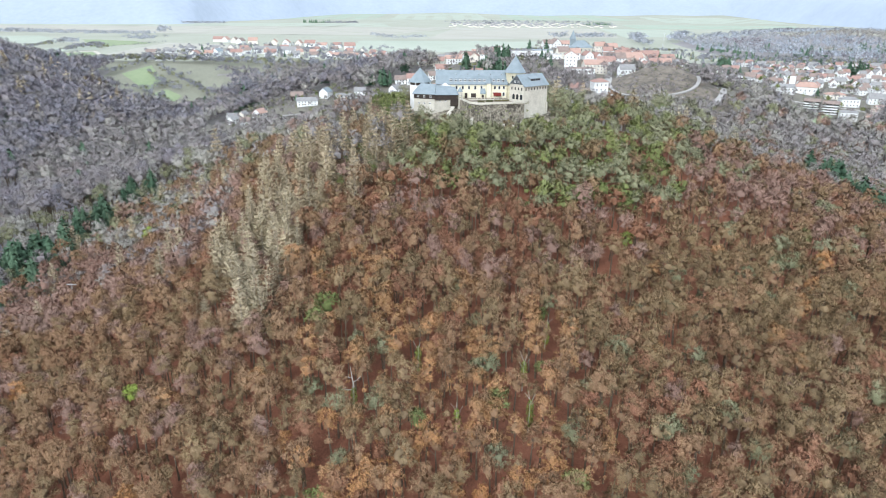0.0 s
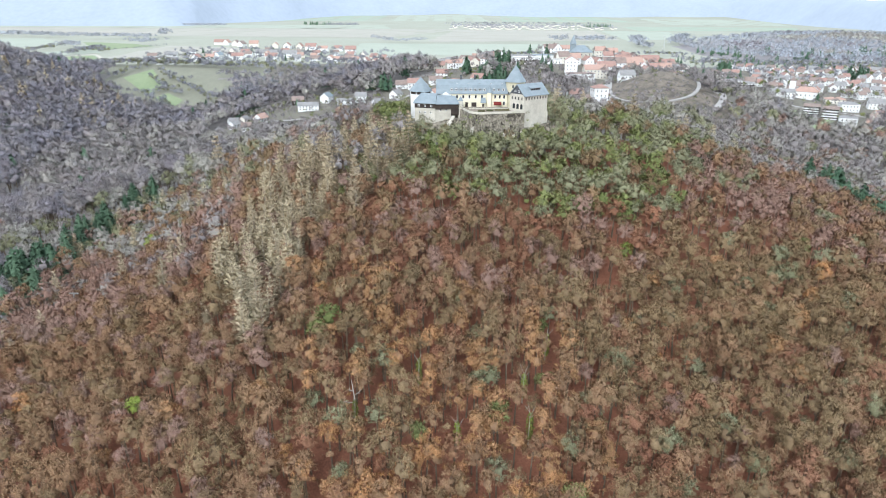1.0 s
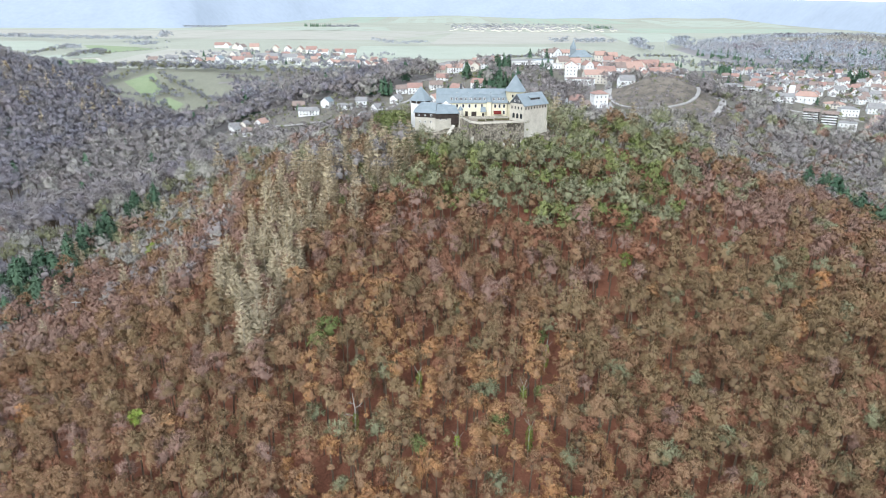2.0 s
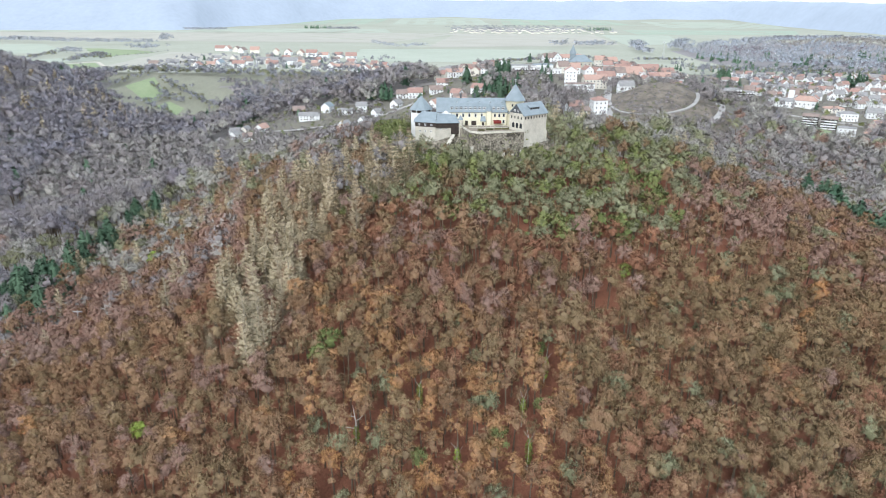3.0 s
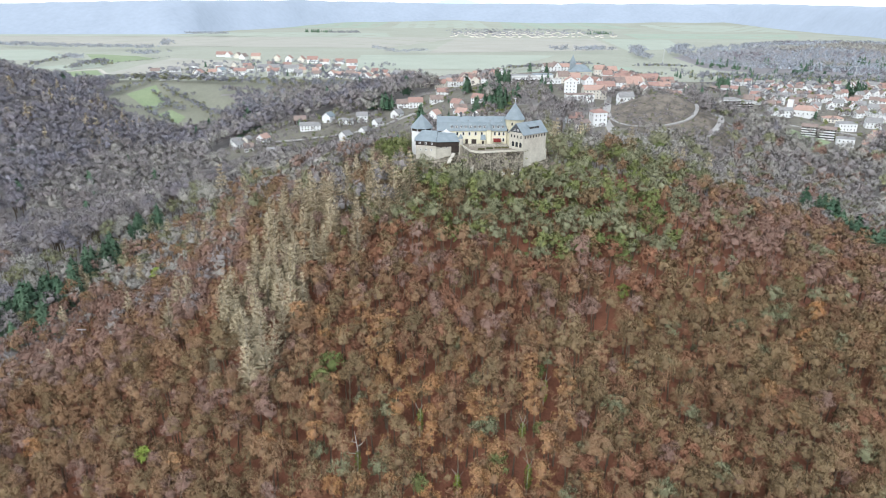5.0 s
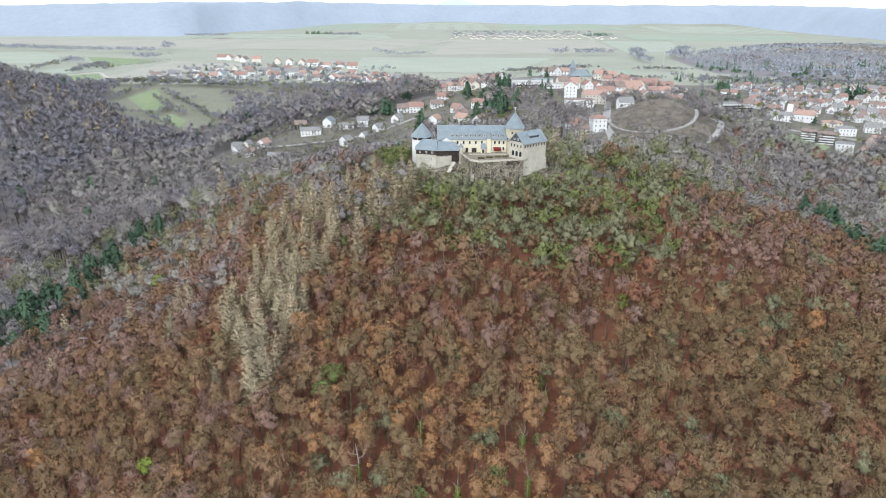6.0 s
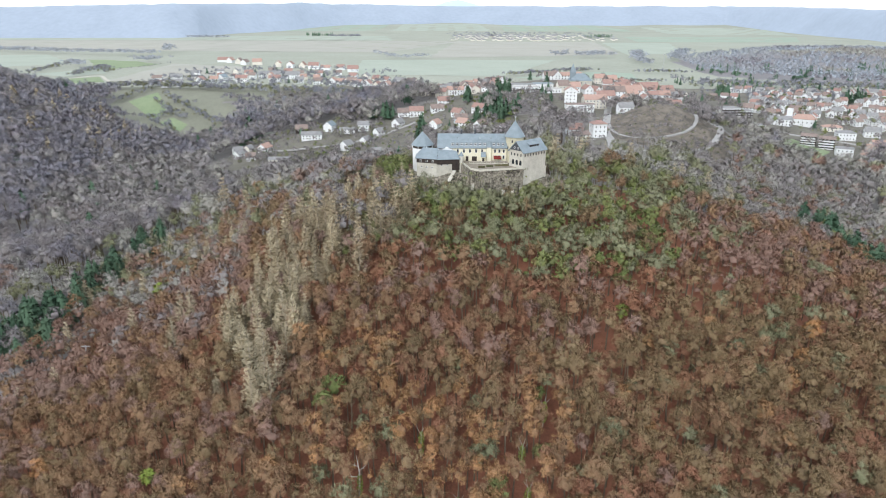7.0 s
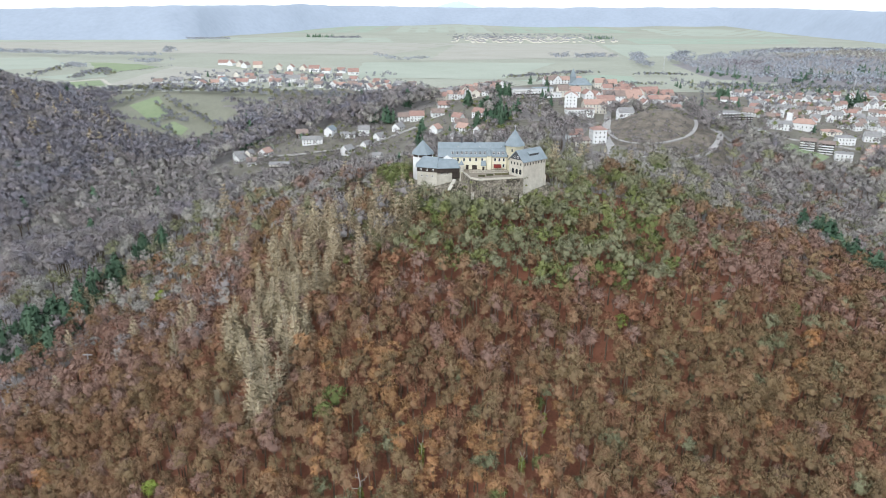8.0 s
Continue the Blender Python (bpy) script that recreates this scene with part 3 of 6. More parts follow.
        box(bm, x, x + 0.8, ym - 0.4, ym + 0.5, 130.5, 133.6)
        box(bm, x - 0.1, x + 0.9, ym - 0.5, ym + 0.6, 133.6, 133.8)
        part("chimney", bm, SLATE_DARK, ob)
    bm = bmesh.new()
    gable_body(bm, 1.0, 6.5, 110, 124.4, 126.6)
    bmesh.ops.rotate(bm, verts=bm.verts, matrix=Matrix.Rotation(radians(90), 3, "Z"))
    bmesh.ops.translate(bm, verts=bm.verts, vec=(0.6, y0 - 0.6, 0))
    part("gable", bm, WHITE, ob, "low white stepped gable")


palace()


def awning():
    ob = thing("awning", pose(25.4, 319.2, COURT), "red fabric awning over terrace seats", "awning")
    bm = bmesh.new()
    slab(bm, [(-1.8, -1.3, 1.9), (1.8, -1.3, 1.9), (1.8, 1.0, 2.6), (-1.8, 1.0, 2.6)], 0.08)
    slab(bm, [(-1.8, -1.35, 1.3), (1.8, -1.35, 1.3), (1.8, -1.3, 1.9), (-1.8, -1.3, 1.9)], 0.05)
    part("cloth", bm, RED_CLOTH, ob)
    for x in (-1.7, 1.7):
        bm = bmesh.new()
        prism(bm, [(x + a, -1.2 + b) for a, b in ngon(6, 0.06)], 0, 1.95)
        part("post", bm, METAL, ob)


awning()


def round_tower():
    ob = thing("castle_tower", pose(34.0, 323.0, 0), "round yellow stone castle tower with a slate cone roof", "tower")
    bm = bmesh.new()
    prism(bm, ngon(40, 4.45), 105, 131.3)
    prism(bm, ngon(40, 4.6), 130.7, 131.1)
    part("wall", bm, TOWER_STONE, ob)
    bm = bmesh.new()
    cone(bm, 40, 5.1, 131.1, 138.9, 0, 1.0)
    part("roof", bm, SLATE, ob, "blue-grey slate cone roof")
    bm = bmesh.new()
    prism(bm, ngon(8, 0.09), 138.6, 141.0)
    bmesh.ops.create_icosphere(bm, subdivisions=2, radius=0.32, matrix=Matrix.Translation((0, 0, 140.0)))
    box(bm, -0.5, 0.5, -0.03, 0.03, 140.6, 140.9)
    part("finial", bm, METAL, ob)
    for a, z in ((-110, 128.4), (-75, 126.0), (-140, 125.2)):
        r = radians(a)
        shared("window", WINDOW_STONE, ob, pose(4.44 * math.cos(r), 4.44 * math.sin(r), z, 0, 0, a + 90))
    bm = bmesh.new()
    box(bm, -4.6, -3.6, 0.5, 1.6, 128.5, 132.6)
    part("chimney", bm, SLATE_DARK, ob)


round_tower()


def east_wing():
    l, w = 15.6, 9.0
    turn = math.degrees(math.atan2(10, 12))
    c, s = math.cos(radians(turn)), math.sin(radians(turn))
    cx, cy = 36.2 + c * l / 2 - s * w / 2, 303.0 + s * l / 2 + c * w / 2
    ob = thing("castle_wing", pose(cx, cy, 0, 0, 0, turn), "sandstone castle wing with a gabled slate roof and arcade", "castle building")
    bm = bmesh.new()
    gable_body(bm, l, w, 103, 126.9, 131.4)
    part("wall", bm, STONE, ob)
    bm = bmesh.new()
    gable_roof(bm, l, w, 126.9, 131.4, 0.55, 0.22)
    part("roof", bm, SLATE, ob, "blue-grey slate gable roof")
    # dark slated gable with two windows
    bm = bmesh.new()
    v = [bm.verts.new((-l / 2 - d, y, z)) for d in (0.12, -0.02) for y, z in ((-4.3, 127.3), (4.3, 127.3), (0, 131.3))]
    for f in ((0, 2, 1), (3, 4, 5), (0, 1, 4, 3), (1, 2, 5, 4), (2, 0, 3, 5)):
        bm.faces.new([v[i] for i in f])
    gable = part("gable", bm, SLATE_DARK, ob, "dark slated gable")
    for y in (-1.1, 1.1):
        shared("window", WINDOW_SMALL, gable, pose(-l / 2 - 0.12, y, 128.0, 0, 0, -90))
    wall_windows(ob, WINDOW_STONE, (-l / 2, -w / 2), (l / 2, -w / 2), 124.6, 8, 0.02)
    wall_windows(ob, WINDOW_STONE, (-l / 2, w / 2), (-l / 2, -w / 2), 124.6, 4, 0.04)
    # arcade of three dark arches
    bm = bmesh.new()
    for y in (-2.9, -0.5, 1.9):
        pts = [(y + 0.75, 120.6), (y + 0.75, 122.2)] + [(y + 0.75 * math.cos(a), 122.2 + 0.75 * math.sin(a)) for a in np.linspace(0.5, 2.64, 6)] + [(y - 0.75, 122.2), (y - 0.75, 120.6)]
        bm.faces.new([bm.verts.new((-l / 2 - 0.03, yy, zz)) for yy, zz in pts])
    part("arcade", bm, GLASS, ob, "dark arched openings")
    # long shed dormer
    bm = bmesh.new()
    box(bm, -2.2, 4.2, -3.0, -1.2, 128.2, 129.6)
    slab(bm, [(-2.5, -3.2, 129.6), (4.5, -3.2, 129.6), (4.5, -0.7, 130.7), (-2.5, -0.7, 130.7)], 0.12)
    d = part("dormer", bm, SLATE, ob)
    for i in range(4):
        shared("window", WINDOW_DARK, d, pose(-1.4 + i * 1.6, -3.0, 128.35))
    for x in (-7.6, 7.6):
        bm = bmesh.new()
        box(bm, x - 0.5, x + 0.5, -4.9, -4.3, 104, 118.5)
        part("buttress", bm, STONE, ob)


east_wing()


def white_tower():
    ob = thing("castle_corner_tower", pose(-11.5, 326.5, 0), "white octagonal castle tower with a slate pyramid roof", "tower")
    bm = bmesh.new()
    prism(bm, ngon(8, 5.3, 0.39), 104, 124.9)
    part("wall", bm, WHITE, ob)
    # a solid dark block stands for the shaded gap of the open gallery
    bm = bmesh.new()
    prism(bm, ngon(8, 5.15, 0.39), 124.9, 126.4)
    part("gallery", bm, TIMBER, ob, "open gallery under the eaves, its shade a solid dark band")
    bm = bmesh.new()
    cone(bm, 8, 6.0, 126.2, 132.8, 0.39)
    part("roof", bm, SLATE, ob, "blue-grey slate pyramid roof")
    for i in range(8):
        a = 0.39 + i * math.pi / 4
        bm = bmesh.new()
        prism(bm, [(5.25 * math.cos(a) + x, 5.25 * math.sin(a) + y) for x, y in ngon(6, 0.16)], 124.9, 126.4)
        part("post", bm, WHITE, ob)
    for a in (-112, -157):
        r = radians(a)
        for z in (121.0, 117.5):
            shared("window", WINDOW_TALL, ob, pose(4.92 * math.cos(r), 4.92 * math.sin(r), z, 0, 0, a + 90))


white_tower()


def bastion_house():
    ob = thing("castle_bastion", pose(0, 0, 0), "sandstone bastion house with a timber top floor and slate roofs", "castle building")
    a, b, c = (-13.9, 314.0), (-4.2, 311.0), (6.7, 313.6)
    bm = bmesh.new()
    prism(bm, [a, b, (-3.4, 321.5), (-13.0, 323.0)], 104, 120.2)
    part("wall", bm, STONE, ob)
    bm = bmesh.new()
    prism(bm, [(-4.15, 311.4), (3.2, 313.2), (3.0, 321), (-3.5, 321)], 104, 120.2)
    part("wall", bm, STONE, ob)
    bm = bmesh.new()
    prism(bm, [(a[0] - 0.15, a[1] - 0.15), (b[0], b[1] - 0.2), (-3.3, 321.5), (-13.0, 323.0)], 119.9, 122.2)
    upper = part("upper_floor", bm, TIMBER, ob, "dark timber upper floor")
    wall_windows(upper, WINDOW_SMALL, (a[0] - 0.15, a[1] - 0.2), (b[0], b[1] - 0.25), 120.5, 3, 0.05)
    bm = bmesh.new()
    prism(bm, [(b[0] + 0.02, b[1] - 0.15), c, (6.2, 319), (-3.4, 321)], 119.4, 121.9)
    part("gallery", bm, TIMBER, ob, "dark timber gallery")
    bm = bmesh.new()
    prism(bm, [(3.1, 312.9), (6.8, 313.5), (6.4, 318.5), (3.0, 318.5)], 116.4, 119.4)
    part("balcony", bm, TIMBER, ob, "dark timber balcony")
    bm = bmesh.new()
    slab(bm, [(a[0] - 0.7, a[1] - 0.6, 121.9), (b[0] + 0.1, b[1] - 0.7, 121.9), (-3.6, 317.2, 125.9), (-10.8, 319.8, 126.0)], 0.2)
    slab(bm, [(a[0] - 0.7, 323.4, 121.9), (a[0] - 0.7, a[1] - 0.6, 121.9), (-10.8, 319.8, 126.0)], 0.2)
    slab(bm, [(-3.6, 317.2, 125.9), (-3.2, 322.4, 122.4), (-13.4, 323.6, 121.9), (-10.8, 319.8, 126.0)], 0.2)
    part("roof", bm, SLATE, ob, "blue-grey slate hipped roof")
    bm = bmesh.new()
    slab(bm, [(b[0] + 0.15, b[1] - 0.7, 121.75), (c[0] + 0.5, c[1] - 0.6, 121.5), (5.0, 318.4, 124.6), (-3.5, 316.9, 125.4)], 0.2)
    slab(bm, [(c[0] + 0.5, c[1] - 0.6, 121.5), (6.6, 320.4, 121.6), (5.0, 318.4, 124.6)], 0.2)
    slab(bm, [(6.6, 320.4, 121.6), (-3.4, 321.8, 122.3), (-3.5, 316.9, 125.4), (5.0, 318.4, 124.6)], 0.2)
    part("roof", bm, SLATE, ob, "blue-grey slate lean-to roof")
    wall_windows(ob, WINDOW_SMALL, (-4.0, 311.35), (3.0, 313.1), 118.6, 2, 0.12)
    wall_windows(ob, WINDOW_SMALL, a, b, 117.4, 3, 0.1)
    # narrow stair turret
    bm = bmesh.new()
    prism(bm, [(7.6 + x, 314.6 + y) for x, y in ngon(12, 1.1)], 110, 123.0)
    turret = part("turret", bm, STONE, ob)
    bm = bmesh.new()
    cone(bm, 12, 1.35, 0, 2.2)
    bmesh.ops.translate(bm, verts=bm.verts, vec=(7.6, 314.6, 123.0))
    part("roof", bm, SLATE, turret)


bastion_house()


def terrace():
    ob = thing("castle_terrace", pose(0, 0, 0), "walled castle terrace on rough stone retaining walls", "terrace")
    edge = [(8.6, 312.0), (11.5, 300.5), (15.6, 297.0), (36.6, 302.4)]
    bm = bmesh.new()
    prism(bm, edge + [(31.0, 309.5), (30.5, 320.3), (2.5, 320.3)], 104, COURT)
    part("retaining_wall", bm, RUBBLE, ob, "rough brown retaining wall")
    bm = bmesh.new()
    prism(bm, [(9.0, 312.0), (12.0, 301.2), (15.8, 297.8), (36.0, 303.0), (30.6, 309.7), (30.0, 320.2), (3.0, 320.2)], COURT, COURT + 0.06)
    part("paving", bm, GRAVEL, ob, "brown gravel paving")
    bm = bmesh.new()
    for (x0, y0), (x1, y1) in zip(edge, edge[1:]):
        d = Vector((x1 - x0, y1 - y0)).normalized() * 0.25
        prism(bm, [(x0, y0), (x1, y1), (x1 - d.y, y1 + d.x), (x0 - d.y, y0 + d.x)], COURT, COURT + 0.9)
    part("parapet", bm, STONE, ob, "pale coping on the terrace edge")
    for i, (x, y) in enumerate(((17, 305), (21, 307), (25, 308.5), (28.5, 309))):
        bm = bmesh.new()
        box(bm, x - 1.6, x + 1.6, y - 0.35, y + 0.35, COURT, COURT + 0.8)
        bmesh.ops.subdivide_edges(bm, edges=bm.edges, cuts=3, use_grid_fill=True)
        for v in bm.verts:
            v.co += Vector((noise.noise(v.co * 2.1), noise.noise(v.co * 2.3 + Vector((9, 0, 0))), noise.noise(v.co * 1.9 + Vector((0, 7, 0))))) * 0.22
        tagged(part("hedge", bm, BOX, None), "clipped box hedge on the castle terrace", "hedge", "terrace hedges")
    # rail along the upper walk
    bm = bmesh.new()
    box(bm, 11.5, 30.0, 313.3, 313.5, COURT + 0.95, COURT + 1.12)
    box(bm, 11.5, 30.0, 313.32, 313.48, COURT, COURT + 0.5)
    for i in range(10):
        box(bm, 11.6 + i * 2.03, 11.75 + i * 2.03, 313.32, 313.48, COURT, COURT + 1.0)
    part("railing", bm, STONE, ob, "pale railing across the terrace")
    # buttresses and broken stubs of older walls along the foot of the retaining wall
    for x, wide, low, high in ((16.3, 1.1, 103, -1.2), (20.4, 0.9, 103, -2.6), (24.6, 1.0, 103, -1.8), (29.0, 0.9, 103, -3.0), (33.2, 1.1, 103, -2.0)):
        y = 297.0 + (x - 15.6) * 0.257
        bm = bmesh.new()
        box(bm, x - wide, x + wide, y - 1.1, y + 0.4, low, COURT + high)
        for v in bm.verts:
            if v.co.z > low + 1 and v.co.y < y - 0.5:
                v.co.y += 0.7
        bmesh.ops.subdivide_edges(bm, edges=bm.edges, cuts=4, use_grid_fill=True)
        for v in bm.verts:
            v.co += Vector((noise.noise(v.co * 0.9), noise.noise(v.co * 0.8 + Vector((5, 0, 0))), noise.noise(v.co * 0.7 + Vector((0, 3, 0))))) * 0.35
        part("buttress", bm, RUBBLE, ob, "weathered stone buttress")
    for x, off, wide, high in ((18.2, 3.0, 0.8, 108.5), (26.8, 2.6, 0.7, 110.5), (31.4, 2.4, 0.6, 110.0), (35.6, 2.2, 0.9, 111.5), (12.6, 1.2, 0.8, 113.5), (7.0, -1.0, 1.1, 114.5)):
        y = np.interp(x, (6, 11.5, 15.6, 36.6), (309.5, 300.5, 297.0, 302.4)) - off
        bm = bmesh.new()
        box(bm, x - wide, x + wide, y - 0.5, y + 0.5, 101, high)
        bmesh.ops.subdivide_edges(bm, edges=bm.edges, cuts=5, use_grid_fill=True)
        for v in bm.verts:
            v.co += Vector((noise.noise(v.co * 0.8), noise.noise(v.co * 0.8 + Vector((5, 0, 0))), noise.noise(v.co * 0.6 + Vector((0, 3, 0))) * 2)) * 0.45
        part("wall_stub", bm, STONE, ob, "pale broken stub of an old wall")
    # lower outworks: a ramp and broken walls on the rock
    bm = bmesh.new()
    slab(bm, [(0.6, 305.0, 112.4), (2.2, 304.6, 112.4), (5.2, 311.5, 116.2), (3.6, 312.0, 116.2)], 0.3)
    part("ramp", bm, STONE, ob, "pale stone ramp up the rock")


terrace()


def shed(x, y, z, turn, l, w, roof, wall, label):
    """A low outbuilding under a plain gabled roof."""
    ob = thing("shed", pose(x, y, z, 0, 0, turn), label, "shed", "castle sheds")
    bm = bmesh.new()
    gable_body(bm, l, w, -4, 2.4, 2.4 + w * 0.36)
    part("wall", bm, wall, ob)
    bm = bmesh.new()
    gable_roof(bm, l, w, 2.4, 2.4 + w * 0.36, 0.35, 0.15)
    part("roof", bm, roof, ob)
    bm = bmesh.new()
    box(bm, -0.5, 0.5, -w / 2 - 0.06, -w / 2 + 0.05, 0, 2.0)
    part("door", bm, TIMBER, ob)


shed(-23.5, 316.5, 108.5, 35, 5.5, 4.2, TILE_GREY, CREAM, "small pale garden hut with a grey roof")
shed(56.0, 316.0, 106.5, -40, 9.5, 5.0, TILE_BROWN, STONE, "low stone shed with a brown tiled roof")


# ---- houses ----
def house(x, y, turn=0, l=12, w=9.5, h=5.5, roof=TILE_RED, wall=WHITE, rise=0.85, storeys=2, hip=False, balcony=False, label="", group="village houses", windows=True):
    names = {TILE_RED: "red tiled", TILE_ORANGE: "orange tiled", TILE_BROWN: "brown tiled", TILE_GREY: "grey", SLATE: "blue slate", SLATE_DARK: "dark slate"}
    z = min(gz(x + a, y + b) for a in (-w / 2, w / 2) for b in (-w / 2, w / 2)) + 0.3
    if not label:
        label = f"{'white' if wall is WHITE else 'cream'} rendered house with a {names.get(roof, 'grey')} roof"
    ob = thing("house", pose(x, y, z, 0, 0, turn), label, "house", group)
    ridge = h + w / 2 * rise
    bm = bmesh.new()
    if hip:
        box(bm, -l / 2, l / 2, -w / 2, w / 2, -4, h)
    else:
        gable_body(bm, l, w, -4, h, ridge)
    part("wall", bm, wall, ob)
    bm = bmesh.new()
    if hip:
        hip_roof(bm, l, w, h, h + w / 2 * rise * 0.8)
    else:
        gable_roof(bm, l, w, h, ridge)
    part("roof", bm, roof, ob)
    bm = bmesh.new()
    cx = l * 0.18
    box(bm, cx - 0.4, cx + 0.4, 0.4, 1.1, ridge - 1.6, ridge + 0.9)
    part("chimney", bm, TILE_BROWN, ob)
    if windows:
        per = max(2, int(l / 3.2))
        gab = max(1, int(w / 3.6))
        for k in range(storeys):
            zz = 0.9 + k * (h - 0.4) / storeys
            wall_windows(ob, WINDOW, (-l / 2, -w / 2), (l / 2, -w / 2), zz, per, 0.04)
            a, b = ((-l / 2, w / 2), (-l / 2, -w / 2)) if x > 60 or turn < 0 else ((l / 2, -w / 2), (l / 2, w / 2))
            wall_windows(ob, WINDOW, a, b, zz, gab, 0.08)
        if not hip:
            p = (-l / 2 - 0.0, 0.0, -90) if (x > 60 or turn < 0) else (l / 2, 0.0, 90)
            shared("window", WINDOW_SMALL, ob, pose(p[0], p[1], h + 0.9, 0, 0, p[2]))
    if balcony:
        for k in range(storeys):
            zz = 0.3 + k * (h - 0.4) / storeys
            bm = bmesh.new()
            box(bm, -l / 2 + 0.2, l / 2 - 0.2, -w / 2 - 1.4, -w / 2 - 0.05, zz - 0.15, zz)
            box(bm, -l / 2 + 0.2, l / 2 - 0.2, -w / 2 - 1.4, -w / 2 - 1.3, zz, zz + 1.0)
            part("balcony", bm, TIMBER if balcony == 2 else WHITE, ob)
    return ob


# hillside houses west of the castle
house(82, 690, 4, 24, 11, 7, CONCRETE, WHITE, 0.15, 2, hip=True, balcony=2, label="flat-roofed white modern building with window bands")
house(108, 684, 6, 17, 9, 4.5, CONCRETE, WHITE, 0.15, 1, hip=True, label="low flat-roofed white annexe")
house(-203, 640, 60, 11, 8, 5, TILE_GREY)
house(-212, 664, 35, 10, 8, 5, TILE_GREY)
house(-198, 655, 75, 9, 8, 5, TILE_GREY, wall=CREAM)
house(-178, 642, 70, 12, 9, 5.2, TILE_ORANGE)
house(-187, 622, 20, 9, 8, 4.5, TILE_BROWN)
house(-156, 606, 4, 18, 10, 7.5, TILE_GREY, CREAM, 0.35, 3, balcony=2, label="cream terraced flats with dark timber balconies")
house(-151, 688, 15, 12, 9, 5, TILE_BROWN, TIMBER)
house(-134, 656, 6, 20, 9, 5.5, TILE_GREY, WHITE, 0.6, label="long white house with a grey roof")
house(-119, 676, 75, 12, 9, 6, SLATE)
house(-100, 668, 4, 15, 8, 4.5, TILE_GREY, WHITE, 0.4)
house(-84, 674, 0, 11, 9, 6.5, TILE_GREY, WHITE, 0.7)
house(-96, 633, 60, 11, 9, 6, TILE_GREY)
house(-78, 642, 55, 10, 9, 5, TILE_GREY)
house(-67, 660, 50, 10, 8, 5, TILE_GREY)
house(-106, 600, 4, 15, 9, 6, CONCRETE, WHITE, 0.12, 2, hip=True, balcony=1, label="flat-roofed white house with long balconies")
house(-89, 588, 6, 11, 8, 5, TILE_GREY, WHITE, 0.3, hip=True)
house(-73, 571, 6, 17, 8, 5, TILE_BROWN, CREAM, 0.4)
house(-62, 588, 8, 9, 8, 5, TILE_GREY, WHITE, 0.5)
# houses on the slope behind the castle
house(-44, 705, 5, 14, 9, 5, TILE_BROWN)
house(-31, 702, 4, 15, 10, 6.5, TILE_RED)
house(-49, 678, 60, 11, 9, 5, TILE_GREY)
house(-9, 704, 10, 14, 9, 5, TILE_BROWN)
house(-3, 728, 8, 12, 9, 5, TILE_RED)
house(-10, 636, 60, 10, 9, 6, TILE_ORANGE)
house(14, 633, 8, 12, 9, 5, TILE_BROWN)
house(12, 664, -40, 11, 9, 5, TILE_RED)
house(33, 655, -40, 13, 9, 5.5, TILE_RED)
house(16, 611, -35, 11, 9, 5, TILE_ORANGE)
house(31, 589, 50, 11, 9, 5, TILE_BROWN)
house(51, 566, 40, 11, 8, 4.5, TILE_BROWN)
house(9, 585, 20, 10, 8, 4.5, TILE_GREY)
house(71, 540, -20, 20, 8, 3.5, TILE_BROWN, CREAM, 0.5, 1)
# houses by the saddle road
house(119, 516, 8, 11, 10, 10.5, TILE_RED, WHITE, 0.6, 3, hip=True, label="tall white guest house with a red hipped roof", group="roadside houses")
house(104, 534, 10, 12, 9, 4.5, TILE_RED, group="roadside houses")
house(103, 505, 20, 13, 9, 4.5, TILE_BROWN, CREAM, 0.5, group="roadside houses")
house(158, 588, 5, 13, 9, 7, TILE_GREY, group="roadside houses")
# large white inn under the old town
house(126, 630, 3, 26, 11, 7, TILE_BROWN, WHITE, 0.2, 2, hip=True, label="low white inn building with a band of windows", group="inn")
house(122, 656, 80, 16, 12, 13, TILE_ORANGE, WHITE, 0.6, 4, label="tall white inn with an orange roof", group="inn")
house(144, 650, 4, 22, 13, 9, TILE_ORANGE, CREAM, 0.6, 3, label="cream inn wing with an orange roof", group="inn")
house(158, 668, 4, 18, 11, 8, TILE_RED, WHITE, 0.8, 3, group="inn")
# flat roofed school at the town's edge
house(80, 700, 3, 24, 13, 8, TILE_GREY, WHITE, 0.14, 2, hip=True, balcony=1, label="flat-roofed white school building", group="town houses")
house(101, 704, 3, 20, 12, 5, SLATE, WHITE, 0.16, 1, hip=True, label="low white hall with a flat roof", group="town houses")


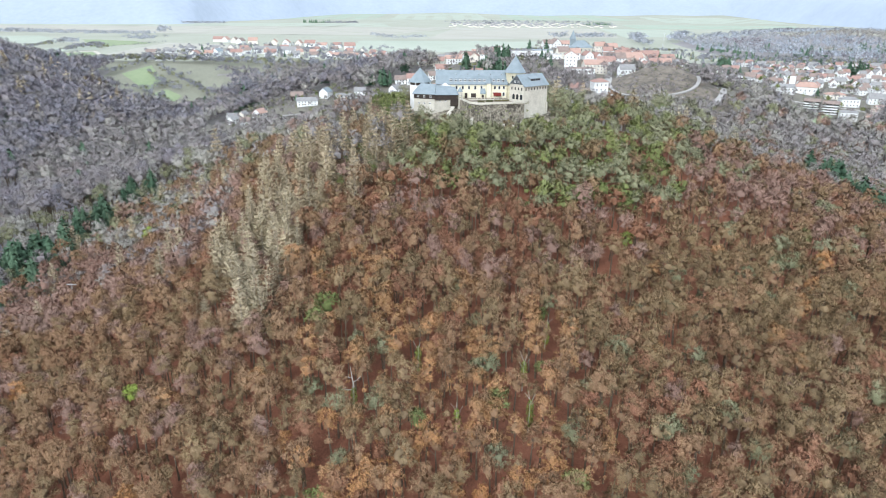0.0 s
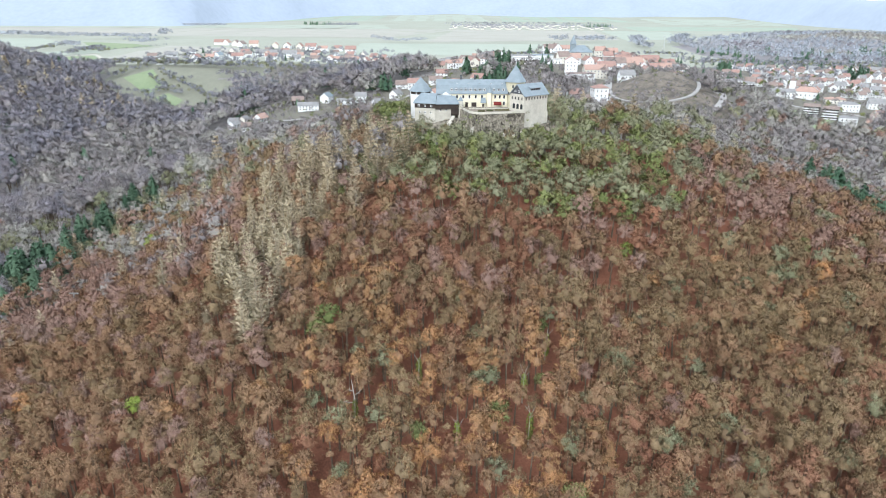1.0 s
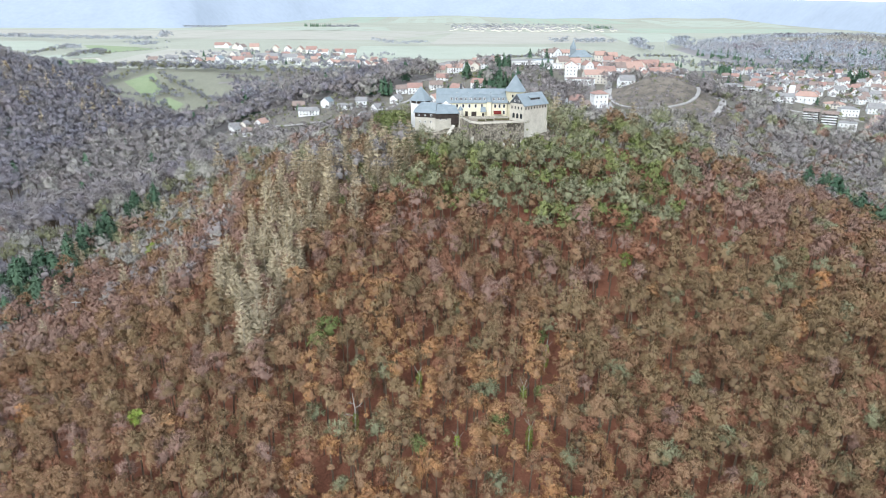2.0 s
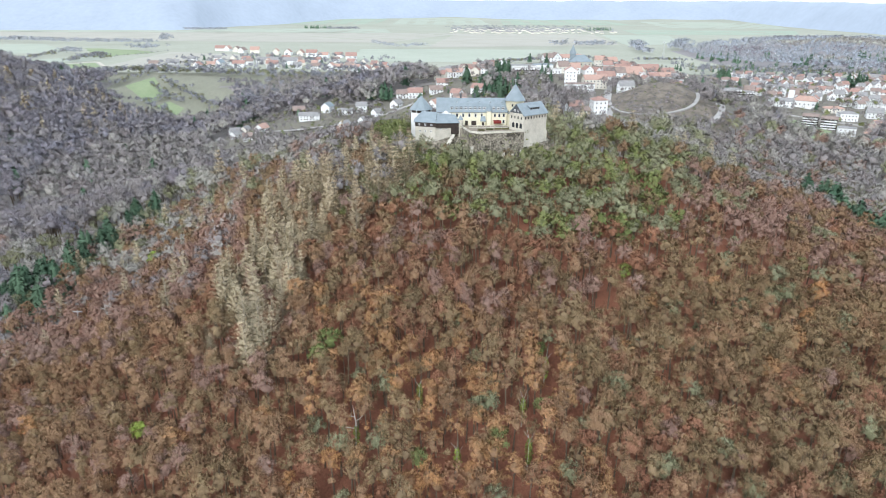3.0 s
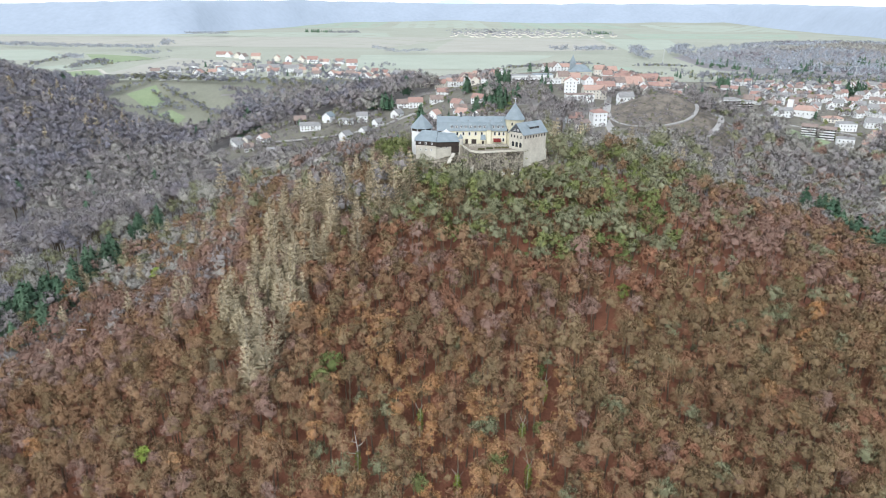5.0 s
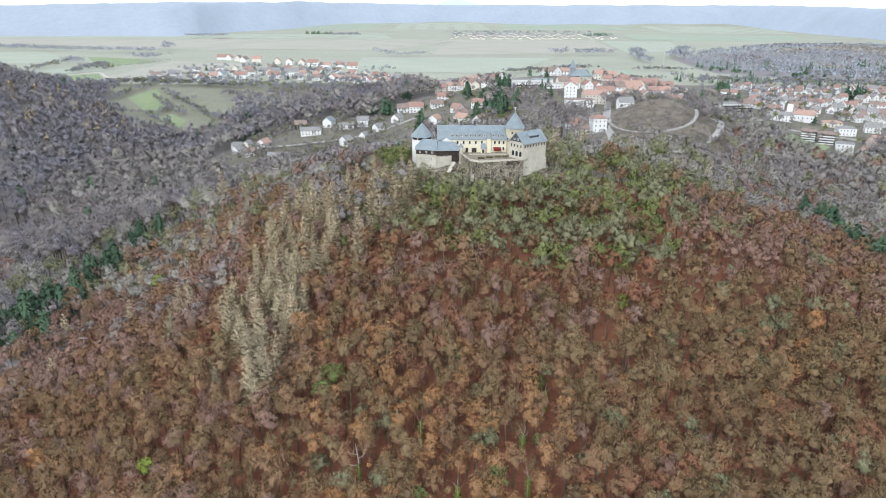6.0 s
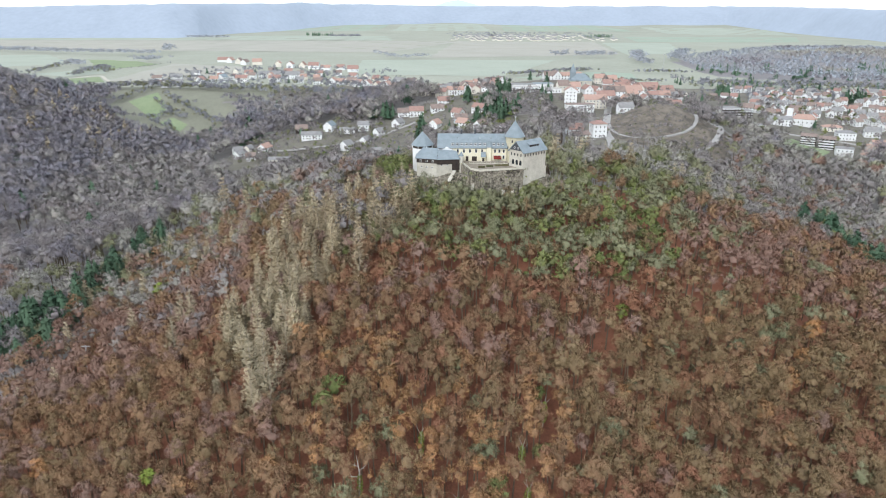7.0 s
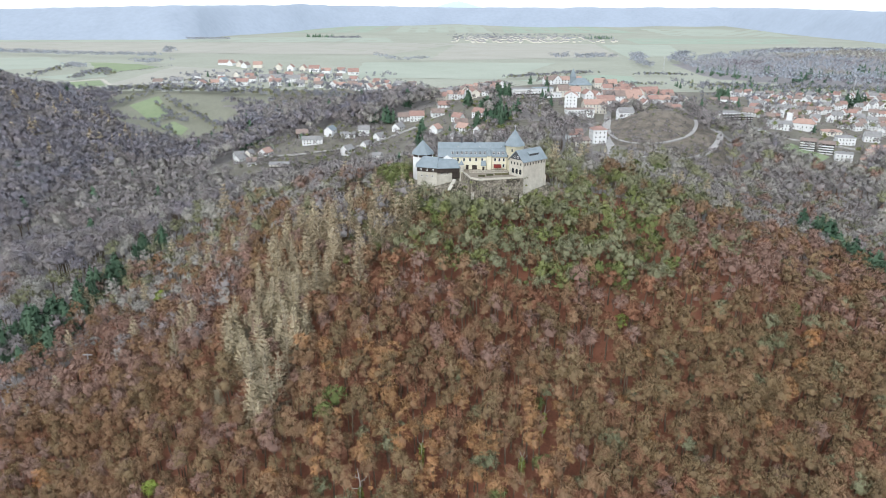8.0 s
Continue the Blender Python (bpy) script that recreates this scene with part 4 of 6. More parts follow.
def church(x, y, turn, nave, tower_h, roof, label):
    z = gz(x, y)
    ob = thing("church", pose(x, y, z, 0, 0, turn), label, "church")
    l, w, h = nave
    bm = bmesh.new()
    box(bm, -l / 2, l / 2, -w / 2, w / 2, -3, h)
    part("wall", bm, WHITE if roof is not SLATE else STONE, ob)
    bm = bmesh.new()
    hip_roof(bm, l, w, h, h + w * 0.42, 0.6)
    part("roof", bm, roof, ob)
    tx = -l / 2 + 3 if roof is SLATE else -l / 2 - 3
    bm = bmesh.new()
    box(bm, tx - 2.6, tx + 2.6, -2.6, 2.6, -3, tower_h)
    part("tower", bm, WHITE if roof is not SLATE else SLATE, ob)
    bm = bmesh.new()
    cone(bm, 4 if roof is not SLATE else 8, 3.7, 0, 4.5 if roof is not SLATE else 9, math.pi / 4)
    bmesh.ops.translate(bm, verts=bm.verts, vec=(tx, 0, tower_h))
    part("spire", bm, roof if roof is SLATE else TILE_BROWN, ob)
    wall_windows(ob, WINDOW_TALL, (-l / 2, -w / 2), (l / 2, -w / 2), h * 0.4, 5, 0.04)


church(141, 712, 0, (22, 16, 5), 13, SLATE, "old town church with a broad blue slate roof")
church(372, 690, -35, (22, 11, 7), 17, TILE_ORANGE, "white village church with a square tower and orange roof")

# the old town: tight rows of tiled roofs along its lanes
rng = random.Random(11)


def lane(x0, y0, x1, y1, count, turn, roofs, walls=(WHITE, WHITE, CREAM), size=(11, 9, 6), depth=0.0, group="town houses", windows=True):
    for i in range(count):
        u = (i + 0.5) / count
        k = rng.uniform(0.85, 1.2)
        house(x0 + (x1 - x0) * u + rng.uniform(-2, 2), y0 + (y1 - y0) * u + rng.uniform(-depth, depth), turn + rng.choice((0, 0, 90)) + rng.uniform(-8, 8),
              size[0] * k, size[1] * rng.uniform(0.9, 1.1), size[2] * rng.uniform(0.8, 1.15), rng.choice(roofs), rng.choice(walls), rng.uniform(0.75, 1.05), 2, group=group, windows=windows)


REDS = (TILE_ORANGE, TILE_ORANGE, TILE_RED, TILE_RED, TILE_BROWN)
MIXED = (TILE_BROWN, TILE_BROWN, TILE_GREY, TILE_GREY, TILE_RED)
lane(160, 690, 235, 705, 6, 5, REDS, depth=3)
lane(165, 712, 246, 728, 7, 5, REDS, depth=3)
lane(160, 736, 250, 750, 7, 5, REDS, depth=3)
lane(168, 764, 245, 775, 6, 5, REDS, depth=3)
house(186, 702, 4, 34, 12, 6, TILE_ORANGE, WHITE, 0.8, label="long white hall with an orange tiled roof", group="town houses")
house(214, 730, 6, 30, 12, 6, TILE_RED, CREAM, 0.8, label="long cream building with a red tiled roof", group="town houses")
lane(105, 740, 150, 760, 4, 10, REDS, depth=4)
lane(112, 690, 160, 682, 4, 8, REDS, depth=3)
lane(175, 676, 240, 690, 6, 12, (TILE_RED, TILE_BROWN, TILE_GREY, TILE_ORANGE), depth=4, size=(10, 8.5, 5.5))
lane(236, 712, 262, 738, 3, 30, (TILE_BROWN, TILE_GREY), depth=3)
lane(-55, 880, 20, 800, 8, 20, MIXED, depth=6)
lane(-10, 770, 60, 735, 7, -20, REDS, depth=5)
lane(-30, 800, 60, 765, 8, 10, MIXED, depth=6)
lane(10, 840, 70, 790, 5, 10, REDS, depth=6)
# western quarter on the plateau
lane(-440, 965, -380, 975, 4, 10, MIXED, size=(9.5, 8, 5), depth=10, windows=False)
for x, y, turn, l, w, h, roof in ((-302, 998, 4, 17, 10, 6.5, TILE_RED), (-254, 1002, 3, 17, 10, 6.5, TILE_RED), (-345, 1002, 8, 13, 9, 5.5, TILE_ORANGE), (-360, 990, 80, 12, 10, 6, TILE_RED), (-335, 1012, 75, 13, 10, 7, SLATE),
                                  (-276, 1060, 2, 34, 11, 6, TILE_GREY), (-238, 1050, 2, 22, 11, 6, TILE_GREY), (-390, 976, 5, 16, 9, 4.5, TILE_GREY), (-408, 1020, 8, 18, 10, 5.5, TILE_GREY), (-432, 1010, 5, 14, 9, 5.5, TILE_BROWN), (-215, 990, 10, 12, 9, 5.5, TILE_GREY), (-186, 978, 4, 13, 9, 5.5, TILE_BROWN)):
    house(x, y, turn, l, w, h, roof)
lane(-390, 1040, -180, 1020, 8, 0, REDS, size=(10, 8, 5), depth=24, windows=False)
lane(-420, 1130, -160, 1090, 9, 10, MIXED, size=(11, 8.5, 5), depth=34, windows=False)
lane(-330, 1260, -150, 1190, 7, 0, REDS, depth=30, size=(16, 11, 6), windows=False)
lane(-470, 1420, -360, 1330, 5, 0, REDS, depth=30, size=(18, 12, 6), windows=False)
lane(-170, 985, -60, 900, 8, -20, REDS, depth=10, windows=False)
lane(-150, 1030, -40, 960, 6, -20, MIXED, depth=14, windows=False)
# eastern village in the dip
house(296, 700, 3, 22, 11, 8, TILE_GREY, WHITE, 0.35, 3, hip=True, balcony=2, label="white hotel with dark balconies")
house(314, 702, 3, 14, 11, 7.5, TILE_GREY, WHITE, 0.35, 3, hip=True, balcony=2, label="white hotel wing with dark balconies")
house(345, 686, -6, 22, 11, 6.5, TILE_GREY, WHITE, 0.5, label="long white house with a grey roof")
house(312, 662, 12, 13, 8, 3.5, TILE_GREY, WHITE, 0.2, 1, hip=True)
house(340, 616, -32, 13, 10, 9, TILE_BROWN, TIMBER, 0.4, 4, balcony=1, label="dark timbered block of flats with white balconies")
house(352, 606, -32, 13, 10, 9.5, TILE_BROWN, TIMBER, 0.4, 4, balcony=1, label="dark timbered block of flats with white balconies")
house(356, 584, -25, 14, 11, 7, TILE_GREY, WHITE, 0.3, 2, hip=True, balcony=1, label="white house with balconies and a grey roof")
house(385, 588, -20, 13, 10, 5.5, TILE_ORANGE, WHITE)
house(402, 606, -15, 16, 11, 6, TILE_ORANGE, CREAM, 0.5)
house(388, 640, -12, 16, 12, 7, TILE_GREY, WHITE, 0.4, hip=True)
house(392, 672, -20, 18, 12, 4.5, TILE_ORANGE, CREAM, 0.4, hip=True)
house(420, 650, -20, 14, 10, 6, TILE_GREY)
house(446, 640, -20, 14, 10, 6, TILE_GREY)
house(372, 572, -50, 11, 9, 5, TILE_ORANGE, CREAM)
for row, (a, b, c, d, n) in enumerate(((330, 735, 400, 715, 5), (345, 760, 450, 735, 7), (420, 705, 500, 690, 6), (440, 680, 520, 670, 5), (360, 790, 500, 760, 9), (440, 728, 560, 715, 8),
                                       (370, 825, 540, 800, 10), (390, 870, 580, 840, 11), (380, 910, 600, 890, 11), (330, 850, 365, 830, 2), (560, 790, 660, 780, 6))):
    lane(a, b, c, d, int(n * 1.6 + 0.5), -40 + 25 * (row % 4), MIXED if row % 4 else (TILE_RED, TILE_BROWN, TILE_GREY), (WHITE, WHITE, WHITE, WHITE), (9, 7.4, 5.2), 8, windows=row < 7)


def car(x, y, turn, paint, label):
    ob = thing("car", pose(x, y, gz(x, y) + 0.45, 0, 0, turn), label, "car", "cars on the road")
    bm = bmesh.new()
    prof = [(-2.1, 0.3), (2.1, 0.3), (2.15, 0.75), (1.2, 0.9), (0.6, 1.4), (-1.3, 1.42), (-2.0, 0.95)]
    a, b = [bm.verts.new((px, -0.85, pz)) for px, pz in prof], [bm.verts.new((px, 0.85, pz)) for px, pz in prof]
    bm.faces.new(a)
    bm.faces.new(b[::-1])
    for i in range(len(prof)):
        k = (i + 1) % len(prof)
        bm.faces.new((a[k], a[i], b[i], b[k]))
    part("body", bm, paint, ob)
    bm = bmesh.new()
    prism(bm, [(0.95, -0.87), (0.95, 0.87), (-1.5, 0.87), (-1.5, -0.87)], 0.95, 1.3)
    part("side_windows", bm, GLASS, ob)
    for px in (-1.3, 1.35):
        for py in (-0.8, 0.8):
            bm = bmesh.new()
            bmesh.ops.create_cone(bm, cap_ends=True, segments=12, radius1=0.32, radius2=0.32, depth=0.22, matrix=Matrix.Translation((px, py, 0.3)) @ Matrix.Rotation(radians(90), 4, "X"))
            part("wheel", bm, TIMBER, ob)


PAINT_DARK = surface("dark_car_paint", (0.03, 0.035, 0.04), (0.06, 0.065, 0.07), 0.5, 5, 0.3, 0.0)
PAINT_RED = surface("red_car_paint", (0.2, 0.03, 0.025), (0.28, 0.05, 0.04), 0.5, 5, 0.3, 0.0)
car(129, 528, 75, PAINT_DARK, "dark car on the road by the guest house")
car(148, 606, 75, PAINT_DARK, "dark car climbing the road to town")
car(140, 585, 75, WHITE, "white car on the road to town")
car(232, 566, 80, PAINT_DARK, "dark car in the bend round the knoll")
car(133, 545, 80, PAINT_RED, "red car parked beside the road")
car(112, 500, 20, WHITE, "white car parked below the guest house")


# ---- trees ----
trng = np.random.default_rng(7)


def sprays(points, ways, length, width, r, facing):
    """Slender triangles, one a twig spray or leaf cluster: points (n,3), their ways and the way each is turned to the light."""
    n = len(points)
    ways = ways / (np.linalg.norm(ways, axis=1, keepdims=True) + 1e-9)
    side = np.cross(ways, r.normal(size=(n, 3)))
    side /= np.linalg.norm(side, axis=1, keepdims=True) + 1e-9
    ln = length * r.uniform(0.6, 1.4, (n, 1))
    wd = width * r.uniform(0.6, 1.4, (n, 1))
    a, b, tip = points - ways * ln / 2 - side * wd / 2, points - ways * ln / 2 + side * wd / 2, points + ways * ln / 2
    away = np.sum(np.cross(b - a, tip - a) * facing, axis=1, keepdims=True) < 0
    a, b = np.where(away, b, a), np.where(away, a, b)
    way = facing + r.normal(size=(n, 3)) * 0.08
    way /= np.linalg.norm(way, axis=1, keepdims=True)
    return np.stack([a, b, tip], 1).reshape(-1, 3), np.repeat(way, 3, axis=0)


def limb(a, b, ra, rb, sides=4):
    """A tapered limb as triangles."""
    a, b = np.array(a, float), np.array(b, float)
    d = (b - a) / (np.linalg.norm(b - a) + 1e-9)
    u = np.cross(d, (0.3, 0.9, 0.2))
    u /= np.linalg.norm(u)
    v = np.cross(d, u)
    ang = np.arange(sides) * 2 * np.pi / sides
    lo = [a + ra * (np.cos(t) * u + np.sin(t) * v) for t in ang]
    hi = [b + rb * (np.cos(t) * u + np.sin(t) * v) for t in ang]
    out = []
    for i in range(sides):
        j = (i + 1) % sides
        out += [lo[i], lo[j], hi[j], lo[i], hi[j], hi[i]]
    return np.array(out)


KNOB = [(0.894 * math.cos(k * 1.2566), 0.894 * math.sin(k * 1.2566), 0.447) for k in range(5)] + [(0.894 * math.cos(k * 1.2566 + 0.628), 0.894 * math.sin(k * 1.2566 + 0.628), -0.447) for k in range(5)] + [(0, 0, 1)]
KNOB = np.array(KNOB)
KNOB_FACES = np.array([(10, k, (k + 1) % 5) for k in range(5)] + [(k, 5 + k, (k + 1) % 5) for k in range(5)] + [(5 + k, 5 + (k + 1) % 5, (k + 1) % 5) for k in range(5)])


def clumps(centres, sizes, r, heart, ragged=0.36, dome=0.9):
    """Ragged twig clumps, open below, lit as parts of one dome."""
    verts, faces, ways = [], [], []
    for k, (c, q) in enumerate(zip(centres, sizes)):
        t = r.uniform(0, 6.28)
        m = np.array(((math.cos(t), -math.sin(t), 0), (math.sin(t), math.cos(t), 0), (0, 0, 1)))
        v = (KNOB * r.uniform(1 - ragged, 1 + ragged, (11, 1)) + r.normal(size=(11, 3)) * ragged * 0.3) @ m.T * (q, q, q * 0.82)
        out = (c + v - heart)
        out /= np.linalg.norm(out, axis=1, keepdims=True) + 1e-9
        way = (KNOB @ m.T) * (1 - dome) + out * dome + r.normal(size=(11, 3)) * 0.1
        verts.append(c + v)
        ways.append(way / np.linalg.norm(way, axis=1, keepdims=True))
        faces.append(KNOB_FACES + 11 * k)
    return np.concatenate(verts), np.concatenate(faces), np.concatenate(ways)


def joined(*pieces):
    """One crown of several (points, faces, ways)."""
    verts, faces, ways, n = [], [], [], 0
    for v, f, w in pieces:
        verts.append(v)
        faces.append(f + n)
        ways.append(w)
        n += len(v)
    return np.concatenate(verts), np.concatenate(faces), np.concatenate(ways)


def loose(tri, facing):
    return tri, np.arange(len(tri)).reshape(-1, 3), facing


def broadleaf(seed, lobes, bulk, count, length, width, sheer, height=15.5, radius=3.9, leafy=0.0):
    """Crown and trunk of a forest tree: rounded boughs of twigs, loosely packed, on rising limbs."""
    r = np.random.default_rng(seed)
    lean = r.normal(size=2) * 0.6
    heart = np.array((lean[0], lean[1], height * 0.66))
    fork = np.array((lean[0] * 0.5, lean[1] * 0.5, height * 0.42))
    skew = np.array((r.uniform(0.82, 1.2), r.uniform(0.82, 1.2), 1.0))
    wood = [limb((0, 0, -1.5), fork, 0.3, 0.2, 5), limb(fork, heart + (0, 0, height * 0.2), 0.2, 0.04, 4)]
    heads = []
    for k in range(lobes):
        polar = math.acos(1 - 1.35 * (k + 0.5) / lobes)
        a = 2.4 * k + r.uniform(-0.5, 0.5)
        far = r.uniform(0.55, 0.85)
        head = heart + skew * far * np.array((radius * math.sin(polar) * math.cos(a), radius * math.sin(polar) * math.sin(a), height * 0.3 * math.cos(polar)))
        heads.append(head)
        if count > 400 and k % 2 == 0:
            wood.append(limb(fork + (heart - fork) * r.uniform(0, 0.9), head, 0.1, 0.025, 3))
    heads = np.array(heads)
    sizes = bulk * radius * r.uniform(0.65, 1.35, lobes)
    lit = heart - (0, 0, height * 0.1)
    core = heads[::3]
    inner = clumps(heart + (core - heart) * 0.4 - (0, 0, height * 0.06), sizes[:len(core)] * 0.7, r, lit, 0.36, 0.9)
    pick = r.choice(lobes, count, p=sizes ** 2 / (sizes ** 2).sum())
    out = heads[pick] - lit
    out /= np.linalg.norm(out, axis=1, keepdims=True)
    d = r.normal(size=(count, 3)) + out * 0.7 + (0, 0, 0.3)
    d /= np.linalg.norm(d, axis=1, keepdims=True)
    p = heads[pick] + d * (1, 1, 0.85) * sizes[pick, None] * r.uniform(0.4, 1.3, (count, 1))
    way = d * 0.5 + (0, 0, 0.5) + r.normal(size=(count, 3)) * (0.7 + 1.2 * leafy)
    facing = (p - lit) / radius + d * 0.2
    facing /= np.linalg.norm(facing, axis=1, keepdims=True)
    crown = joined(inner, loose(*sprays(p, way, length, width, r, facing)))
    # above zero: painted shade of the core; below zero: sprays more open
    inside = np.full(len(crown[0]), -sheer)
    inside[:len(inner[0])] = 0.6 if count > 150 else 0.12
    return (*crown, np.concatenate(wood), inside)


def conifer(seed, count, length, width, height=21.0, radius=3.3, bare=0.0, tiers=11):
    """A tapering tree of layered branches; needled ones are closed by ragged skirts."""
    r = np.random.default_rng(seed)
    u = 1 - np.sqrt(r.uniform(0, 1, count))
    tier = np.round(u * tiers) / tiers + r.normal(size=count) * 0.014
    z = height * (0.16 + 0.84 * np.clip(tier, 0, 0.995))
    arms = r.integers(0, 7, count) * 2 * np.pi / 7 + np.round(u * tiers) * 0.9 + r.normal(size=count) * 0.2
    girth = 0.75 + 0.5 * r.uniform(size=(tiers + 1, 7))
    reach = radius * (1.03 - np.clip(tier, 0, 1)) ** 0.7 * r.uniform(0.08, 1.0, count) ** 0.7 * girth[np.round(u * tiers).astype(int), r.integers(0, 7, count)]
    p = np.stack([np.cos(arms) * reach, np.sin(arms) * reach, z - reach * (0.12 if bare else 0.3)], 1)
    way = np.stack([np.cos(arms), np.sin(arms), np.full(count, 0.55 if bare else -0.45)], 1) + r.normal(size=(count, 3)) * 0.42
    facing = np.stack([p[:, 0], p[:, 1], reach * 1.2 + 1.6], 1)
    facing /= np.linalg.norm(facing, axis=1, keepdims=True)
    crown = loose(*sprays(p, way, length, width, r, facing))
    if not bare:
        verts, faces, ways = [], [], []
        for k in range(6):
            v = k / 6
            top, low, rad = height * (0.34 + 0.66 * (v + 0.17)), height * (0.14 + 0.8 * v), radius * 0.58 * (1 - v) + 0.2
            ring = np.arange(9) * 2 * np.pi / 9
            rr = rad * r.uniform(0.6, 1.1, 9)
            pts = np.stack([np.cos(ring) * rr, np.sin(ring) * rr, low + r.uniform(-0.5, 0.5, 9)], 1)
            n0 = sum(len(q) for q in verts)
            verts.append(np.concatenate([pts, [(0, 0, min(top, height))]]))
            ways.append(np.concatenate([np.stack([np.cos(ring), np.sin(ring), np.full(9, 0.5)], 1) / 1.118, [(0, 0, 1)]]))
            faces.append(np.array([(i, (i + 1) % 9, 9) for i in range(9)]) + n0)
        crown = joined((np.concatenate(verts), np.concatenate(faces), np.concatenate(ways)), crown)
    return (*crown, limb((0, 0, -1.5), (0, 0, height * 0.97), 0.26, 0.03, 5), np.zeros(len(crown[0])))


def kinds_of(seed, twig, leaf, fir, spread=1.0):
    """Templates of every kind for one range: boughs and their bulk, then count, length, width and sheerness of the sprays; last how many shapes. spread widens or narrows the crowns."""
    bare = {"olive": (15.5, 3.9), "brown": (15.5, 3.6), "russet": (15, 3.7), "sage": (13.5, 3.8), "grey": (15, 4.5), "tan": (14, 4.5), "mauve": (15, 4.5), "umber": (15, 4.3), "pale": (15, 4.2)}
    leaved = {"rust": (14, 3.6), "orange": (14.5, 3.5), "ivy": (12.5, 3.8), "lime": (15, 3.3)}
    out = {k: [broadleaf(seed + 10 * j + i, *twig[:6], dims[0], dims[1] * spread) for i in range(twig[6])] for j, (k, dims) in enumerate(bare.items())}
    out.update({k: [broadleaf(seed + 500 + 10 * j + i, *leaf[:6], dims[0], dims[1] * spread, 1.0) for i in range(leaf[6])] for j, (k, dims) in enumerate(leaved.items())})
    out["larch"] = [conifer(seed + 700 + i, fir[0], fir[1], fir[2], 20, 4.3, 1.0) for i in range(fir[3])]
    out["spruce"] = [conifer(seed + 800 + i, fir[0], fir[1], fir[2] * 1.5, 16, 4.9) for i in range(3)]
    return out


NEAR = kinds_of(0, (10, 0.43, 600, 1.0, 0.31, 0.0, 9), (10, 0.42, 600, 0.66, 0.43, 0.0, 7), (900, 1.3, 0.42, 6), 0.78)
MIDDLE = kinds_of(1000, (9, 0.44, 225, 1.35, 0.64, 0.01, 7), (9, 0.43, 225, 1.15, 0.82, 0.01, 6), (300, 1.9, 0.6, 5), 0.82)
LOW = kinds_of(2000, (2, 0.7, 40, 1.3, 0.8, 0.0, 4), (2, 0.7, 40, 1.2, 0.85, 0.0, 4), (60, 2.0, 0.8, 3))
DISTANT = kinds_of(3000, (7, 0.44, 88, 2.6, 2.0, 0.065, 6), (7, 0.44, 88, 2.3, 2.0, 0.05, 5), (130, 2.0, 1.2, 4))
HEDGE = kinds_of(4000, (3, 0.56, 26, 3.2, 2.6, 0.06, 5), (3, 0.56, 26, 3.0, 2.6, 0.05, 4), (16, 2.6, 1.5, 3))
CROWN = {"olive": OLIVE, "rust": RUST, "orange": ORANGE, "grey": GREY, "sage": SAGE, "brown": BROWN, "russet": RUSSET, "tan": TAN, "mauve": MAUVE, "umber": UMBER, "pale": PALE, "ivy": IVY, "lime": LIME, "larch": LARCH, "spruce": SPRUCE}
SAYS = {"olive": ("bare oak tree with olive-grey lichened twigs", "tree"), "rust": ("beech tree with rust-brown withered leaves", "tree"),
        "orange": ("oak tree with ochre withered leaves", "tree"), "grey": ("bare grey deciduous tree on the wooded slope", "tree"),
        "sage": ("bare tree with grey-green twigs", "tree"), "brown": ("bare brown-grey deciduous tree", "tree"), "russet": ("bare beech tree with russet twigs", "tree"), "tan": ("bare tree with pale tan twigs", "tree"), "mauve": ("dark mauve-brown bare tree", "tree"), "umber": ("bare umber-grey tree on a shaded slope", "tree"), "pale": ("silvery bare deciduous tree on a far slope", "tree"), "ivy": ("ivy-clad green tree on the wooded slope", "tree"), "lime": ("small tree with fresh lime-green leaves", "tree"),
        "larch": ("pale bare larch tree with drooping branches", "conifer"), "spruce": ("dark green spruce tree", "conifer")}


def tri_mesh(name, verts, mat, tint=None, facing=None, faces=None, inside=None):
    me = bpy.data.meshes.new(name)
    faces = np.arange(len(verts), dtype=np.int32) if faces is None else np.ascontiguousarray(faces, np.int32).ravel()
    me.vertices.add(len(verts))
    me.vertices.foreach_set("co", np.ascontiguousarray(verts, np.float32).ravel())
    me.loops.add(len(faces))
    me.loops.foreach_set("vertex_index", faces)
    me.polygons.add(len(faces) // 3)
    me.polygons.foreach_set("loop_start", np.arange(0, len(faces), 3, dtype=np.int32))
    me.update(calc_edges=True)
    if tint is not None:
        me.attributes.new("tint", "FLOAT", "POINT").data.foreach_set("value", np.asarray(tint, np.float32))
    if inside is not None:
        me.attributes.new("core_shade", "FLOAT", "POINT").data.foreach_set("value", np.asarray(inside, np.float32))
    if facing is not None:
        me.attributes.new("custom_normal", "FLOAT_VECTOR", "POINT").data.foreach_set("vector", np.ascontiguousarray(facing, np.float32).ravel())
    me.materials.append(mat)
    return me


def inside_of(x, y, cx, cy, wx, wy):
    return ((x - cx) / wx) ** 2 + ((y - cy) / wy) ** 2 < 1


